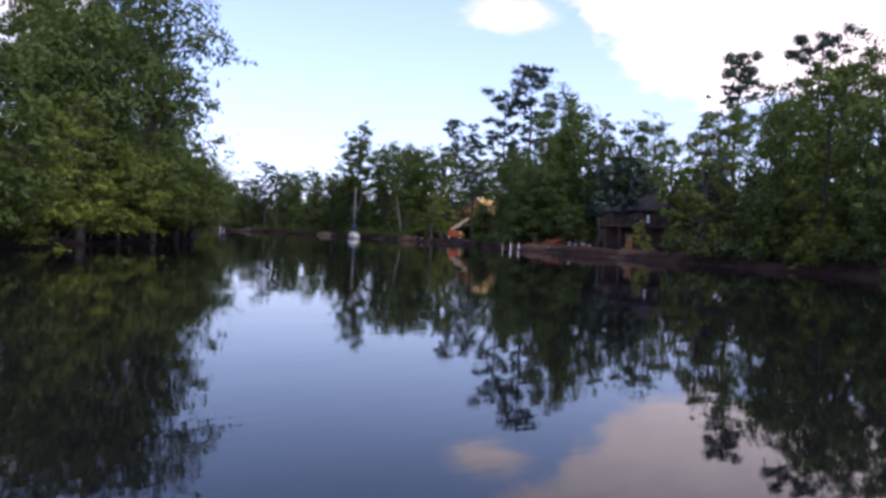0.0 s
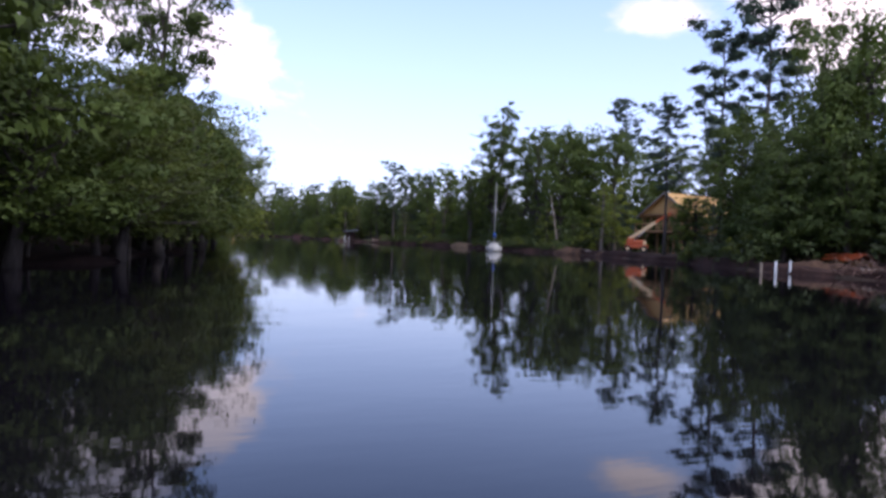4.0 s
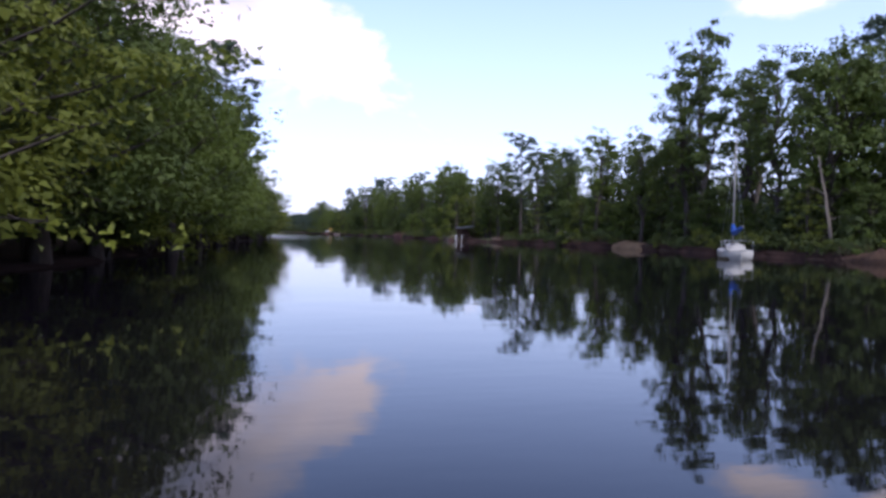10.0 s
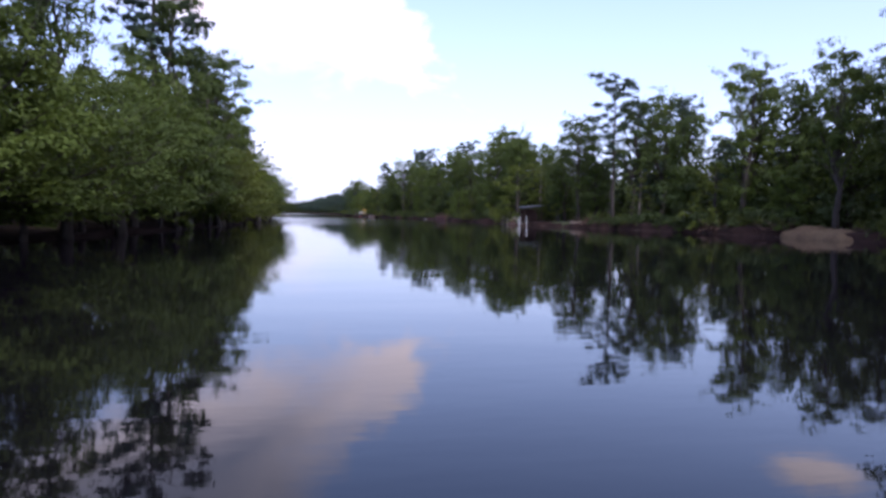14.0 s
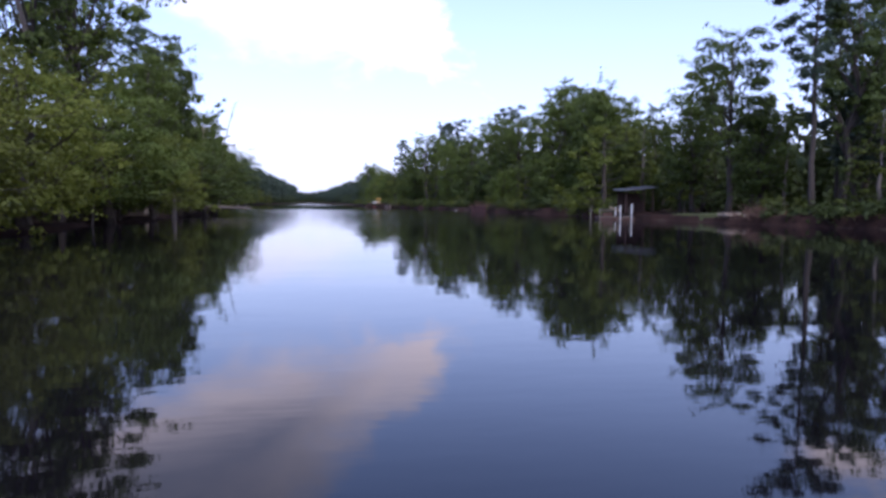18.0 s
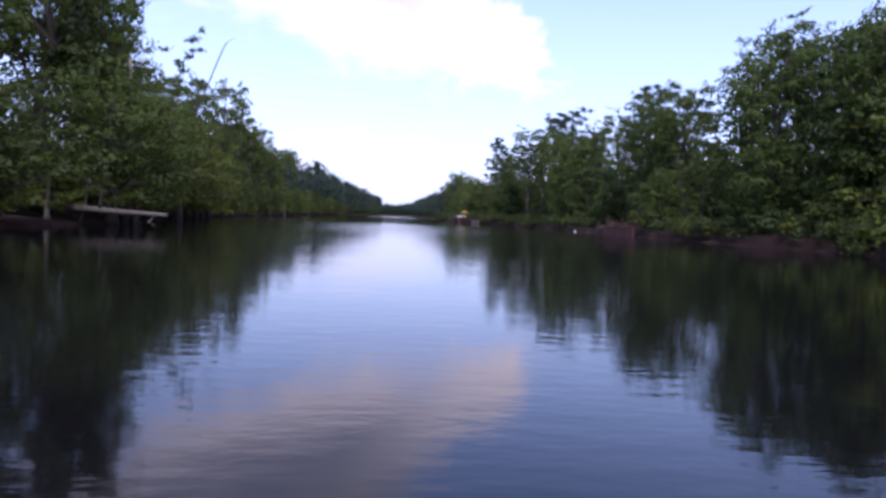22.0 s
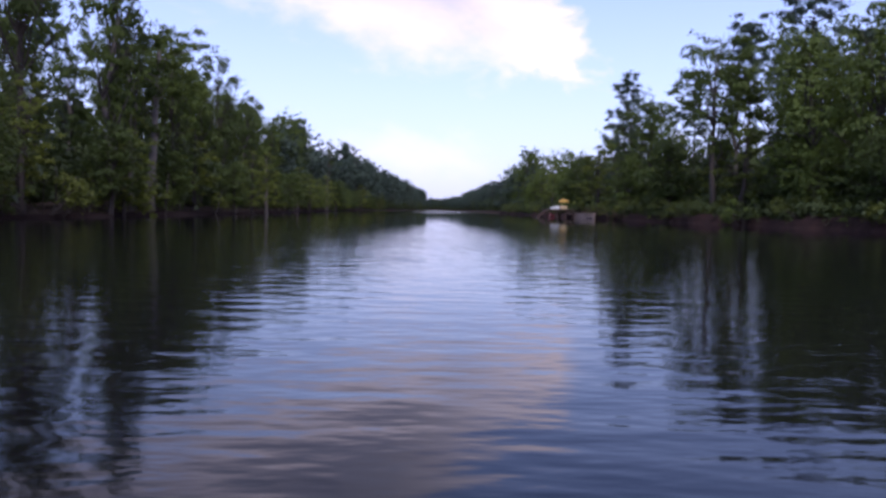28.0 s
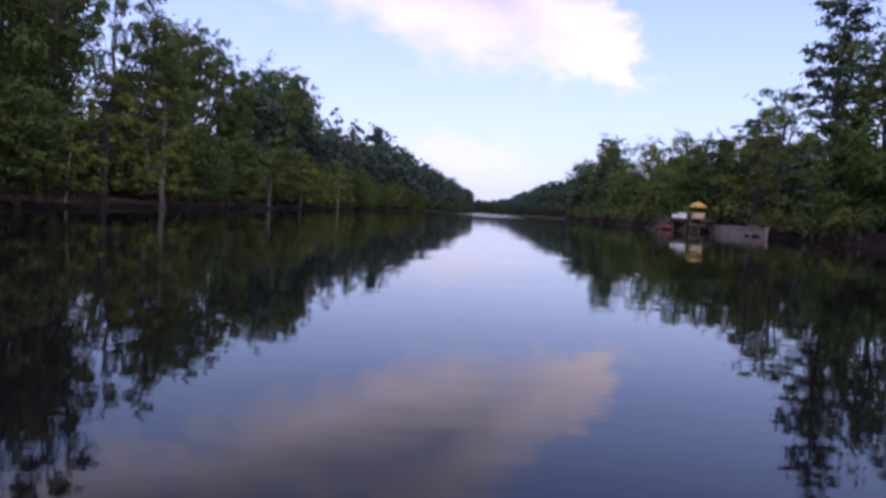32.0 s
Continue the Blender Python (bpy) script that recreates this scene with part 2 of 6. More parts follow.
# the sky in degrees: yaw to the left of +y, and elevation
w_sep = wn.new("ShaderNodeSeparateXYZ")
wl.new(w_tc.outputs["Generated"], w_sep.inputs[0])
yaw = w_math("MULTIPLY", w_math("ARCTAN2", w_math("MULTIPLY", w_sep.outputs[0], -1.0), w_sep.outputs[1]), 57.2958)
elev = w_math("MULTIPLY", w_math("ARCSINE", w_sep.outputs[2]), 57.2958)
w_map = wn.new("ShaderNodeMapping")
w_map.inputs["Scale"].default_value = (1.0, 1.0, 1.8)
wl.new(w_tc.outputs["Generated"], w_map.inputs[0])


def w_noise(scale, detail, rough=0.6):
    n = wnode("ShaderNodeTexNoise", Scale=scale, Detail=detail, Roughness=rough, Distortion=0.3)
    wl.new(w_map.outputs[0], n.inputs["Vector"])
    return w_math("SUBTRACT", n.outputs[0], 0.5)


def w_ramp(value, a, b, c=0.0, d=1.0):
    n = wn.new("ShaderNodeMapRange")
    n.interpolation_type = "SMOOTHSTEP"
    for key, v in (("From Min", a), ("From Max", b), ("To Min", c), ("To Max", d)):
        n.inputs[key].default_value = v
    wl.new(value, n.inputs["Value"])
    return n.outputs[0]


def line(a, b, c):
    """a * yaw + b * elevation + c: degrees inside a straight rim of cloud."""
    return w_math("ADD", w_math("ADD", w_math("MULTIPLY", yaw, a), w_math("MULTIPLY", elev, b)), c)


def oval(y, e, wide, high):
    u = w_math("POWER", w_math("MULTIPLY", w_math("SUBTRACT", yaw, y), 1 / wide), 2.0)
    v = w_math("POWER", w_math("MULTIPLY", w_math("SUBTRACT", elev, e), 1 / high), 2.0)
    return w_math("SUBTRACT", 1.0, w_math("SQRT", w_math("ADD", u, v)))


warp = w_math("ADD", w_math("MULTIPLY", w_noise(5.0, 4.0), 11.0), w_math("MULTIPLY", w_noise(17.0, 5.0), 5.0))
# the great cloud over the river runs to a point at its lower end; a second bank hangs over the start, with one small cloud alone
great = w_math("MINIMUM", w_math("MINIMUM", line(0.76, -0.65, -11.2), line(-0.20, 1.0, -3.7)), line(-1.0, 0.0, 105.0))
second = w_math("MINIMUM", w_math("MINIMUM", line(-0.57, 0.81, -19.6), line(0.0, 1.0, -10.0)), line(1.0, 0.0, 75.0))
small = w_math("ADD", w_math("MULTIPLY", oval(-4.6, 17.4, 4.4, 1.35), 2.2), w_math("MULTIPLY", warp, -0.45))
cover = w_math("ADD", w_math("MAXIMUM", w_math("MAXIMUM", great, second), small), warp)
crisp = w_ramp(cover, -0.5, 1.9)
filmy = w_ramp(cover, -1.0, 5.2, 0.0, 0.92)
# crisp along the sunlit rim, filmy towards the far side
side = w_ramp(w_math("ADD", yaw, w_math("MULTIPLY", warp, 0.8)), 26.0, 36.0)
cloud = w_math("ADD", w_math("MULTIPLY", crisp, w_math("SUBTRACT", 1.0, side)), w_math("MULTIPLY", filmy, side))
low = w_ramp(w_math("ADD", oval(40.0, 4.6, 9.0, 2.6), w_math("MULTIPLY", warp, 0.22)), 0.0, 0.9, 0.0, 0.32)
lit = w_math("ADD", w_math("MULTIPLY", w_ramp(great, 2.0, 9.0, 1.0, 0.12), w_ramp(elev, 15.0, 25.0, 1.0, 0.35)), w_math("MULTIPLY", w_noise(6.0, 5.0), 1.0), True)
# thin haze thickens towards the horizon
haze = w_math("POWER", w_math("SUBTRACT", 1.0, w_math("ABSOLUTE", w_sep.outputs[2]), True), 3.1)
w_white = wn.new("ShaderNodeMix")
w_white.data_type = "RGBA"
w_white.inputs[6].default_value, w_white.inputs[7].default_value = (*CLOUD_GREY, 1.0), (*CLOUD_LIT, 1.0)
wl.new(lit, w_white.inputs[0])
mix1 = wn.new("ShaderNodeMix")
mix1.data_type = "RGBA"
mix1.inputs[7].default_value = HAZE
wl.new(w_math("MULTIPLY", haze, 0.88), mix1.inputs[0])
wl.new(w_scale.outputs[0], mix1.inputs[6])
mix2 = wn.new("ShaderNodeMix")
mix2.data_type = "RGBA"
wl.new(w_math("MULTIPLY", w_math("MAXIMUM", cloud, low), 0.95), mix2.inputs[0])
wl.new(mix1.outputs[2], mix2.inputs[6])
wl.new(w_white.outputs[2], mix2.inputs[7])
wl.new(mix2.outputs[2], w_bg.inputs[0])
wl.new(w_bg.outputs[0], w_out.inputs[0])

sun_data = bpy.data.lights.new("sun", "SUN")
sun_data.energy, sun_data.angle, sun_data.color = SUN_POWER, radians(12.0), (1.0, 0.95, 0.86)
sun = new("sun", sun_data)
_az, _el = radians(SUN_AZ), radians(SUN_EL)
sun.matrix_basis = look(Vector((math.sin(_az) * math.cos(_el), math.cos(_az) * math.cos(_el), math.sin(_el))) * 300, (0, 0, 0))


# ---- materials ----
def material(name, color, rough=0.8, dark=0.55, scale=3.0, fine=25.0, bump=0.25, metal=0.0, stretch=(1, 1, 1), spec=0.4, tint=None, vary=0.0):
    """A worn procedural surface: two scales of noise between the colour and a darker or tinted one, with relief."""
    m = bpy.data.materials.new(name)
    m.use_nodes = True
    n, l = m.node_tree.nodes, m.node_tree.links
    bsdf = n["Principled BSDF"]
    bsdf.inputs["Roughness"].default_value, bsdf.inputs["Metallic"].default_value = rough, metal
    bsdf.inputs["Specular IOR Level"].default_value = spec
    tc, mp = n.new("ShaderNodeTexCoord"), n.new("ShaderNodeMapping")
    mp.inputs["Scale"].default_value = stretch
    l.new(tc.outputs["Object"], mp.inputs[0])
    big, small = n.new("ShaderNodeTexNoise"), n.new("ShaderNodeTexNoise")
    for tex, s, d in ((big, scale, 4.0), (small, fine, 6.0)):
        tex.inputs["Scale"].default_value, tex.inputs["Detail"].default_value = s, d
        l.new(mp.outputs[0], tex.inputs["Vector"])
    add = n.new("ShaderNodeMath")
    add.operation = "ADD"
    l.new(big.outputs[0], add.inputs[0])
    l.new(small.outputs[0], add.inputs[1])
    mr = n.new("ShaderNodeMapRange")
    mr.inputs["From Min"].default_value, mr.inputs["From Max"].default_value = 0.7, 1.3
    if vary:
        info = n.new("ShaderNodeObjectInfo")
        ma = n.new("ShaderNodeMath")
        ma.operation = "MULTIPLY_ADD"
        ma.inputs[1].default_value, ma.inputs[2].default_value = vary, -vary / 2
        l.new(info.outputs["Random"], ma.inputs[0])
        ad2 = n.new("ShaderNodeMath")
        ad2.operation = "ADD"
        l.new(add.outputs[0], ad2.inputs[0])
        l.new(ma.outputs[0], ad2.inputs[1])
        l.new(ad2.outputs[0], mr.inputs[0])
    else:
        l.new(add.outputs[0], mr.inputs[0])
    mix = n.new("ShaderNodeMix")
    mix.data_type = "RGBA"
    other = tint or tuple(c * dark for c in color)
    mix.inputs[6].default_value, mix.inputs[7].default_value = (*other, 1), (*color, 1)
    l.new(mr.outputs[0], mix.inputs[0])
    l.new(mix.outputs[2], bsdf.inputs["Base Color"])
    if bump:
        bp = n.new("ShaderNodeBump")
        bp.inputs["Strength"].default_value, bp.inputs["Distance"].default_value = bump, 0.05
        l.new(small.outputs[0], bp.inputs["Height"])
        l.new(bp.outputs[0], bsdf.inputs["Normal"])
    return m


def leaf_material(name, c1, c2, glow):
    """Leaves: colour from leaf to leaf and from tree to tree, thin enough to let some light through."""
    m = bpy.data.materials.new(name)
    m.use_nodes = True
    n, l = m.node_tree.nodes, m.node_tree.links
    bsdf, out = n["Principled BSDF"], n["Material Output"]
    bsdf.inputs["Roughness"].default_value, bsdf.inputs["Specular IOR Level"].default_value = 0.62, 0.25
    geo, info = n.new("ShaderNodeNewGeometry"), n.new("ShaderNodeObjectInfo")
    noise_tex = n.new("ShaderNodeTexNoise")
    noise_tex.inputs["Scale"].default_value = 0.45
    tc = n.new("ShaderNodeTexCoord")
    l.new(tc.outputs["Object"], noise_tex.inputs["Vector"])
    s1 = n.new("ShaderNodeMath")
    s1.operation = "MULTIPLY_ADD"
    s1.inputs[1].default_value, s1.inputs[2].default_value = 0.16, -0.08
    l.new(geo.outputs["Random Per Island"], s1.inputs[0])
    s2 = n.new("ShaderNodeMath")
    s2.operation = "MULTIPLY_ADD"
    s2.inputs[1].default_value = 0.5
    l.new(info.outputs["Random"], s2.inputs[0])
    l.new(s1.outputs[0], s2.inputs[2])
    s3 = n.new("ShaderNodeMath")
    s3.operation, s3.use_clamp = "MULTIPLY_ADD", True
    s3.inputs[1].default_value = 0.7
    l.new(noise_tex.outputs[0], s3.inputs[0])
    l.new(s2.outputs[0], s3.inputs[2])
    mix = n.new("ShaderNodeMix")
    mix.data_type = "RGBA"
    mix.inputs[6].default_value, mix.inputs[7].default_value = (*c1, 1), (*c2, 1)
    l.new(s3.outputs[0], mix.inputs[0])
    l.new(mix.outputs[2], bsdf.inputs["Base Color"])
    thin = n.new("ShaderNodeBsdfTranslucent")
    l.new(mix.outputs[2], thin.inputs[0])
    sh = n.new("ShaderNodeMixShader")
    sh.inputs[0].default_value = glow
    l.new(bsdf.outputs[0], sh.inputs[1])
    l.new(thin.outputs[0], sh.inputs[2])
    l.new(sh.outputs[0], out.inputs[0])
    return m


LEAF_OAK = leaf_material("oak_leaves", (0.024, 0.038, 0.010), (0.108, 0.140, 0.019), 0.33)
LEAF_CYPRESS = leaf_material("cypress_leaves", (0.034, 0.050, 0.010), (0.185, 0.205, 0.026), 0.40)
LEAF_LIME = leaf_material("young_cypress_leaves", (0.060, 0.082, 0.013), (0.215, 0.235, 0.028), 0.42)
LEAF_PINE = leaf_material("pine_needles", (0.026, 0.041, 0.028), (0.060, 0.085, 0.045), 0.2)
LEAF_BUSH = leaf_material("bush_leaves", (0.030, 0.044, 0.009), (0.135, 0.150, 0.020), 0.36)
# far trees: distance haze is put into this greyer, bluer leaf colour
LEAF_HAZY = leaf_material("hazy_leaves", (0.030, 0.046, 0.032), (0.070, 0.095, 0.058), 0.25)
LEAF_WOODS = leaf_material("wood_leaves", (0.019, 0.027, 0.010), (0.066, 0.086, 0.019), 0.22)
BARK = material("bark", (0.078, 0.060, 0.048), 0.95, 0.4, 1.2, 14, 0.6, stretch=(1, 1, 0.18))
BARK_PALE = material("pale_bark", (0.19, 0.155, 0.125), 0.9, 0.55, 1.2, 14, 0.5, stretch=(1, 1, 0.18))
DEAD = material("dead_wood", (0.33, 0.26, 0.19), 0.9, 0.5, 1.5, 16, 0.5, stretch=(1, 1, 0.2))
SAND = material("sand", (0.190, 0.128, 0.068), 0.95, 0.6, 0.8, 7, 0.9, tint=(0.085, 0.055, 0.034), spec=0.1)
CUT_EARTH = material("cut_earth", (0.050, 0.026, 0.019), 0.95, 0.5, 0.35, 6, 0.9, tint=(0.012, 0.008, 0.007), spec=0.1)
MUD = material("dark_mud", (0.022, 0.014, 0.012), 0.95, 0.5, 0.9, 9, 0.8, spec=0.05)
BRUSH = material("dead_brush", (0.150, 0.085, 0.060), 0.9, 0.5, 2, 14, 0.4)
EARTH = material("raw_earth", (0.105, 0.062, 0.036), 0.95, 0.5, 1.2, 7, 1.0, tint=(0.040, 0.024, 0.017), spec=0.1)
GRASS = material("grass", (0.070, 0.078, 0.016), 0.9, 0.5, 0.9, 30, 0.5, tint=(0.05, 0.055, 0.02))
PLY = material("plywood", (0.54, 0.31, 0.10), 0.75, 0.72, 1.2, 10, 0.1, vary=0.5)
LUMBER = material("new_lumber", (0.30, 0.165, 0.07), 0.75, 0.65, 2.0, 18, 0.2, vary=0.5, stretch=(1, 1, 0.3))
OLDWOOD = material("weathered_wood", (0.20, 0.17, 0.14), 0.9, 0.5, 2.0, 20, 0.4, vary=0.4)
BROWNWOOD = material("brown_stained_wood", (0.085, 0.046, 0.034), 0.85, 0.5, 2.0, 20, 0.4, vary=0.4)
REDWOOD = material("weathered_red_timber", (0.16, 0.062, 0.04), 0.9, 0.6, 2.0, 20, 0.4, vary=0.4)
PALEWOOD = material("pale_timber", (0.52, 0.36, 0.25), 0.9, 0.65, 2.0, 20, 0.4, vary=0.4)
ROOF = material("roof_shingles", (0.050, 0.038, 0.042), 0.9, 0.6, 2.0, 22, 0.4, vary=0.5)
TIN = material("tin_roof", (0.24, 0.25, 0.27), 0.45, 0.6, 1.5, 12, 0.15, metal=0.6)
ORANGE = material("orange_paint", (0.42, 0.085, 0.022), 0.45, 0.6, 2.0, 14, 0.1)
TAN_PAINT = material("cream_paint", (0.56, 0.40, 0.22), 0.5, 0.75, 2.0, 14, 0.1)
RUBBER = material("tyre_rubber", (0.02, 0.02, 0.02), 0.9, 0.6, 4, 30, 0.3)
STEEL = material("steel", (0.40, 0.40, 0.41), 0.4, 0.6, 3, 20, 0.1, metal=0.9)
GELCOAT = material("white_gelcoat", (0.56, 0.52, 0.45), 0.3, 0.72, 1.0, 9, 0.03)
ALGAE = material("waterline_scum", (0.22, 0.17, 0.09), 0.8, 0.5, 2, 14, 0.1)
CANVAS_BLUE = material("blue_canvas", (0.025, 0.085, 0.33), 0.85, 0.55, 3, 30, 0.3)
ALU = material("mast_aluminium", (0.34, 0.32, 0.27), 0.5, 0.75, 2, 10, 0.03, metal=0.2)
WHITE = material("white_paint", (0.74, 0.73, 0.69), 0.6, 0.7, 2, 12, 0.1)
YELLOW = material("yellow_canvas", (0.46, 0.27, 0.05), 0.85, 0.7, 3, 24, 0.2)
RED = material("red_plastic", (0.42, 0.035, 0.03), 0.4, 0.65, 2, 12, 0.05)
BRICK = material("red_brick", (0.27, 0.10, 0.06), 0.9, 0.6, 3, 20, 0.3, vary=0.5)
GLASS = material("dark_window_glass", (0.02, 0.025, 0.03), 0.06, 0.8, 1, 5, 0.0, spec=0.6)


def ground_material():
    # the shade under the bank's overhang is put into this dark base colour
    m = material("forest_floor", (0.050, 0.031, 0.022), 0.95, 0.45, 0.6, 6.0, 0.9, tint=(0.018, 0.015, 0.010), spec=0.1)
    return m


def water_material():
    """Tea-dark river water: a mirror at low angles, with faint swell and patches of wind ripple."""
    m = bpy.data.materials.new("river_water")
    m.use_nodes = True
    n, l = m.node_tree.nodes, m.node_tree.links
    bsdf = n["Principled BSDF"]
    bsdf.inputs["Base Color"].default_value = WATER_COLOR
    bsdf.inputs["Roughness"].default_value, bsdf.inputs["IOR"].default_value = 0.03, 1.333
    bsdf.inputs["Specular Tint"].default_value = (0.90, 1.0, 1.0, 1.0)
    tc = n.new("ShaderNodeTexCoord")
    turn = n.new("ShaderNodeMapping")
    turn.inputs["Rotation"].default_value = (0, 0, radians(-38))
    l.new(tc.outputs["Object"], turn.inputs[0])

    def waves(scale, detail, stretch):
        mp = n.new("ShaderNodeMapping")
        mp.inputs["Scale"].default_value = stretch
        l.new(turn.outputs[0], mp.inputs[0])
        t = n.new("ShaderNodeTexNoise")
        t.inputs["Scale"].default_value, t.inputs["Detail"].default_value = scale, detail
        l.new(mp.outputs[0], t.inputs["Vector"])
        return t.outputs[0]

    swell = waves(0.35, 2.0, (0.6, 1.0, 1.0))
    ripple = waves(4.6, 2.5, (0.42, 1.0, 1.0))
    fine = waves(6.0, 3.0, (0.5, 1.0, 1.0))
    # where the wind touches the water: one reach of the river, and loose patches
    sep = n.new("ShaderNodeSeparateXYZ")
    l.new(tc.outputs["Object"], sep.inputs[0])
    along = n.new("ShaderNodeMath")
    along.operation = "SUBTRACT"
    l.new(sep.outputs[1], along.inputs[0])
    l.new(sep.outputs[0], along.inputs[1])

    def window(a, b, c, d):
        up, down, mul = n.new("ShaderNodeMapRange"), n.new("ShaderNodeMapRange"), n.new("ShaderNodeMath")
        for node, p, q in ((up, a, b), (down, d, c)):
            node.interpolation_type = "SMOOTHSTEP"
            node.inputs["From Min"].default_value, node.inputs["From Max"].default_value = p, q
            l.new(along.outputs[0], node.inputs["Value"])
        mul.operation = "MULTIPLY"
        l.new(up.outputs[0], mul.inputs[0])
        l.new(down.outputs[0], mul.inputs[1])
        return mul.outputs[0]

    wind = window(*WIND)

    def scaled(a, k, plus=None):
        node = n.new("ShaderNodeMath")
        node.operation = "MULTIPLY_ADD" if plus is not None else "MULTIPLY"
        l.new(a, node.inputs[0])
        if isinstance(k, float):
            node.inputs[1].default_value = k
        else:
            l.new(k, node.inputs[1])
        if plus is not None:
            if isinstance(plus, float):
                node.inputs[2].default_value = plus
            else:
                l.new(plus, node.inputs[2])
        return node.outputs[0]

    wind_gain = scaled(window(*FAR_WIND), 0.011, scaled(wind, 0.0088, 0.0008))
    h = scaled(ripple, wind_gain)
    h = scaled(fine, scaled(window(*RAIN), 0.0021, 0.0003), h)
    h = scaled(swell, 0.010, h)
    bp = n.new("ShaderNodeBump")
    bp.inputs["Strength"].default_value, bp.inputs["Distance"].default_value = 1.0, 1.0
    l.new(h, bp.inputs["Height"])
    l.new(bp.outputs[0], bsdf.inputs["Normal"])
    rough = scaled(window(*RAIN), 0.035, 0.03)
    l.new(rough, bsdf.inputs["Roughness"])
    return m


GROUND, WATER = ground_material(), water_material()


# ---- building helpers ----
class Mesh:
    """Gathers faces for one mesh."""

    def __init__(self):
        self.v, self.f, self.s = [], [], []

    def add(self, verts, faces, smooth=False):
        base = len(self.v)
        self.v += [tuple(p) for p in verts]
        self.f += [tuple(i + base for i in f) for f in faces]
        self.s += [smooth] * len(faces)
        return self

    def box(self, x, y, z, sx, sy, sz, turn=0.0, bevel=0.0, tilt=None):
        """A box by its middle and sizes; bevel chamfers its upright and level edges."""
        b = min(bevel, sx * 0.3, sy * 0.3, sz * 0.3)
        m = Matrix.Translation((x, y, z)) @ Matrix.Rotation(radians(turn), 4, "Z")
        if tilt:
            m = m @ Euler([radians(a) for a in tilt]).to_matrix().to_4x4()
        hx, hy, hz = sx / 2, sy / 2, sz / 2
        if not b:
            pts = [(i * hx, j * hy, k * hz) for k in (-1, 1) for j in (-1, 1) for i in (-1, 1)]
            faces = [(0, 2, 3, 1), (4, 5, 7, 6), (0, 1, 5, 4), (2, 6, 7, 3), (0, 4, 6, 2), (1, 3, 7, 5)]
        else:
            ring = [(hx - b, -hy), (hx, -hy + b), (hx, hy - b), (hx - b, hy), (-hx + b, hy), (-hx, hy - b), (-hx, -hy + b), (-hx + b, -hy)]
            pts = []
            for zz, k in ((-hz, 1 - b / max(hx, hy)), (-hz + b, 1), (hz - b, 1), (hz, 1 - b / max(hx, hy))):
                pts += [(px * k, py * k, zz) for px, py in ring]
            faces = [tuple(range(7, -1, -1)), tuple(range(24, 32))]
            faces += [(r * 8 + i, r * 8 + (i + 1) % 8, r * 8 + 8 + (i + 1) % 8, r * 8 + 8 + i) for r in range(3) for i in range(8)]
        return self.add([m @ Vector(p) for p in pts], faces)

    def beam(self, a, b, w, h=None, bevel=0.0):
        """A squared timber from a to b."""
        a, b = Vector(a), Vector(b)
        d = b - a
        h = h or w
        side = d.cross(Vector((0, 0, 1)))
        side = side.normalized() if side.length > 1e-4 else Vector((1, 0, 0))
        up = side.cross(d).normalized()
        pts = [p + side * i * w / 2 + up * j * h / 2 for p in (a, b) for i, j in ((-1, -1), (1, -1), (1, 1), (-1, 1))]
        return self.add(pts, [(0, 1, 2, 3), (7, 6, 5, 4), (0, 4, 5, 1), (1, 5, 6, 2), (2, 6, 7, 3), (3, 7, 4, 0)])

    def tube(self, path, radii, seg=7, cap=True):
        path = [Vector(p) for p in path]
        ref = Vector((0.31, 0.95, 0.05))
        pts, faces = [], []
        for i, p in enumerate(path):
            d = (path[min(i + 1, len(path) - 1)] - path[max(i - 1, 0)]).normalized()
            a = d.cross(ref)
            a = a.normalized() if a.length > 1e-3 else d.cross(Vector((1, 0, 0))).normalized()
            b = d.cross(a)
            r = radii[i] if hasattr(radii, "__len__") else radii
            pts += [p + (a * math.cos(2 * math.pi * k / seg) + b * math.sin(2 * math.pi * k / seg)) * r for k in range(seg)]
        for i in range(len(path) - 1):
            faces += [(i * seg + k, i * seg + (k + 1) % seg, (i + 1) * seg + (k + 1) % seg, (i + 1) * seg + k) for k in range(seg)]
        self.add(pts, faces, True)
        if cap:
            base = len(self.v) - len(pts)
            self.f += [tuple(base + k for k in range(seg - 1, -1, -1)), tuple(base + len(pts) - seg + k for k in range(seg))]
            self.s += [False, False]
        return self

    def lathe(self, profile, seg=12, at=(0, 0, 0)):
        """A turned shape from (radius, height) rows."""
        pts = [(at[0] + r * math.cos(2 * math.pi * k / seg), at[1] + r * math.sin(2 * math.pi * k / seg), at[2] + z) for r, z in profile for k in range(seg)]
        faces = [(i * seg + k, i * seg + (k + 1) % seg, (i + 1) * seg + (k + 1) % seg, (i + 1) * seg + k) for i in range(len(profile) - 1) for k in range(seg)]
        return self.add(pts, faces, True)

    def data(self, name, mat):
        me = bpy.data.meshes.new(name)
        me.from_pydata(self.v, [], self.f)
        me.polygons.foreach_set("use_smooth", self.s)
        me.materials.append(mat)
        me.update()
        return me


def part(name, mesh, mat, parent=None, label=""):
    """One mesh object, under its thing where one is given."""
    me = mesh.data(name, mat) if isinstance(mesh, Mesh) else mesh
    ob = new(name, me)
    if parent is not None:
        ob.parent = parent
    if label:
        ob["label"] = label
    return ob


def thing(name, label, category, m=None, group="", kind=""):
    ob = new(name)
    ob.empty_display_size = 0.3
    if m is not None:
        ob.matrix_basis = m
    return tagged(ob, label, category, group, kind)


# ---- the river and its banks ----
RIGHT = np.array(RIGHT_BANK, float)
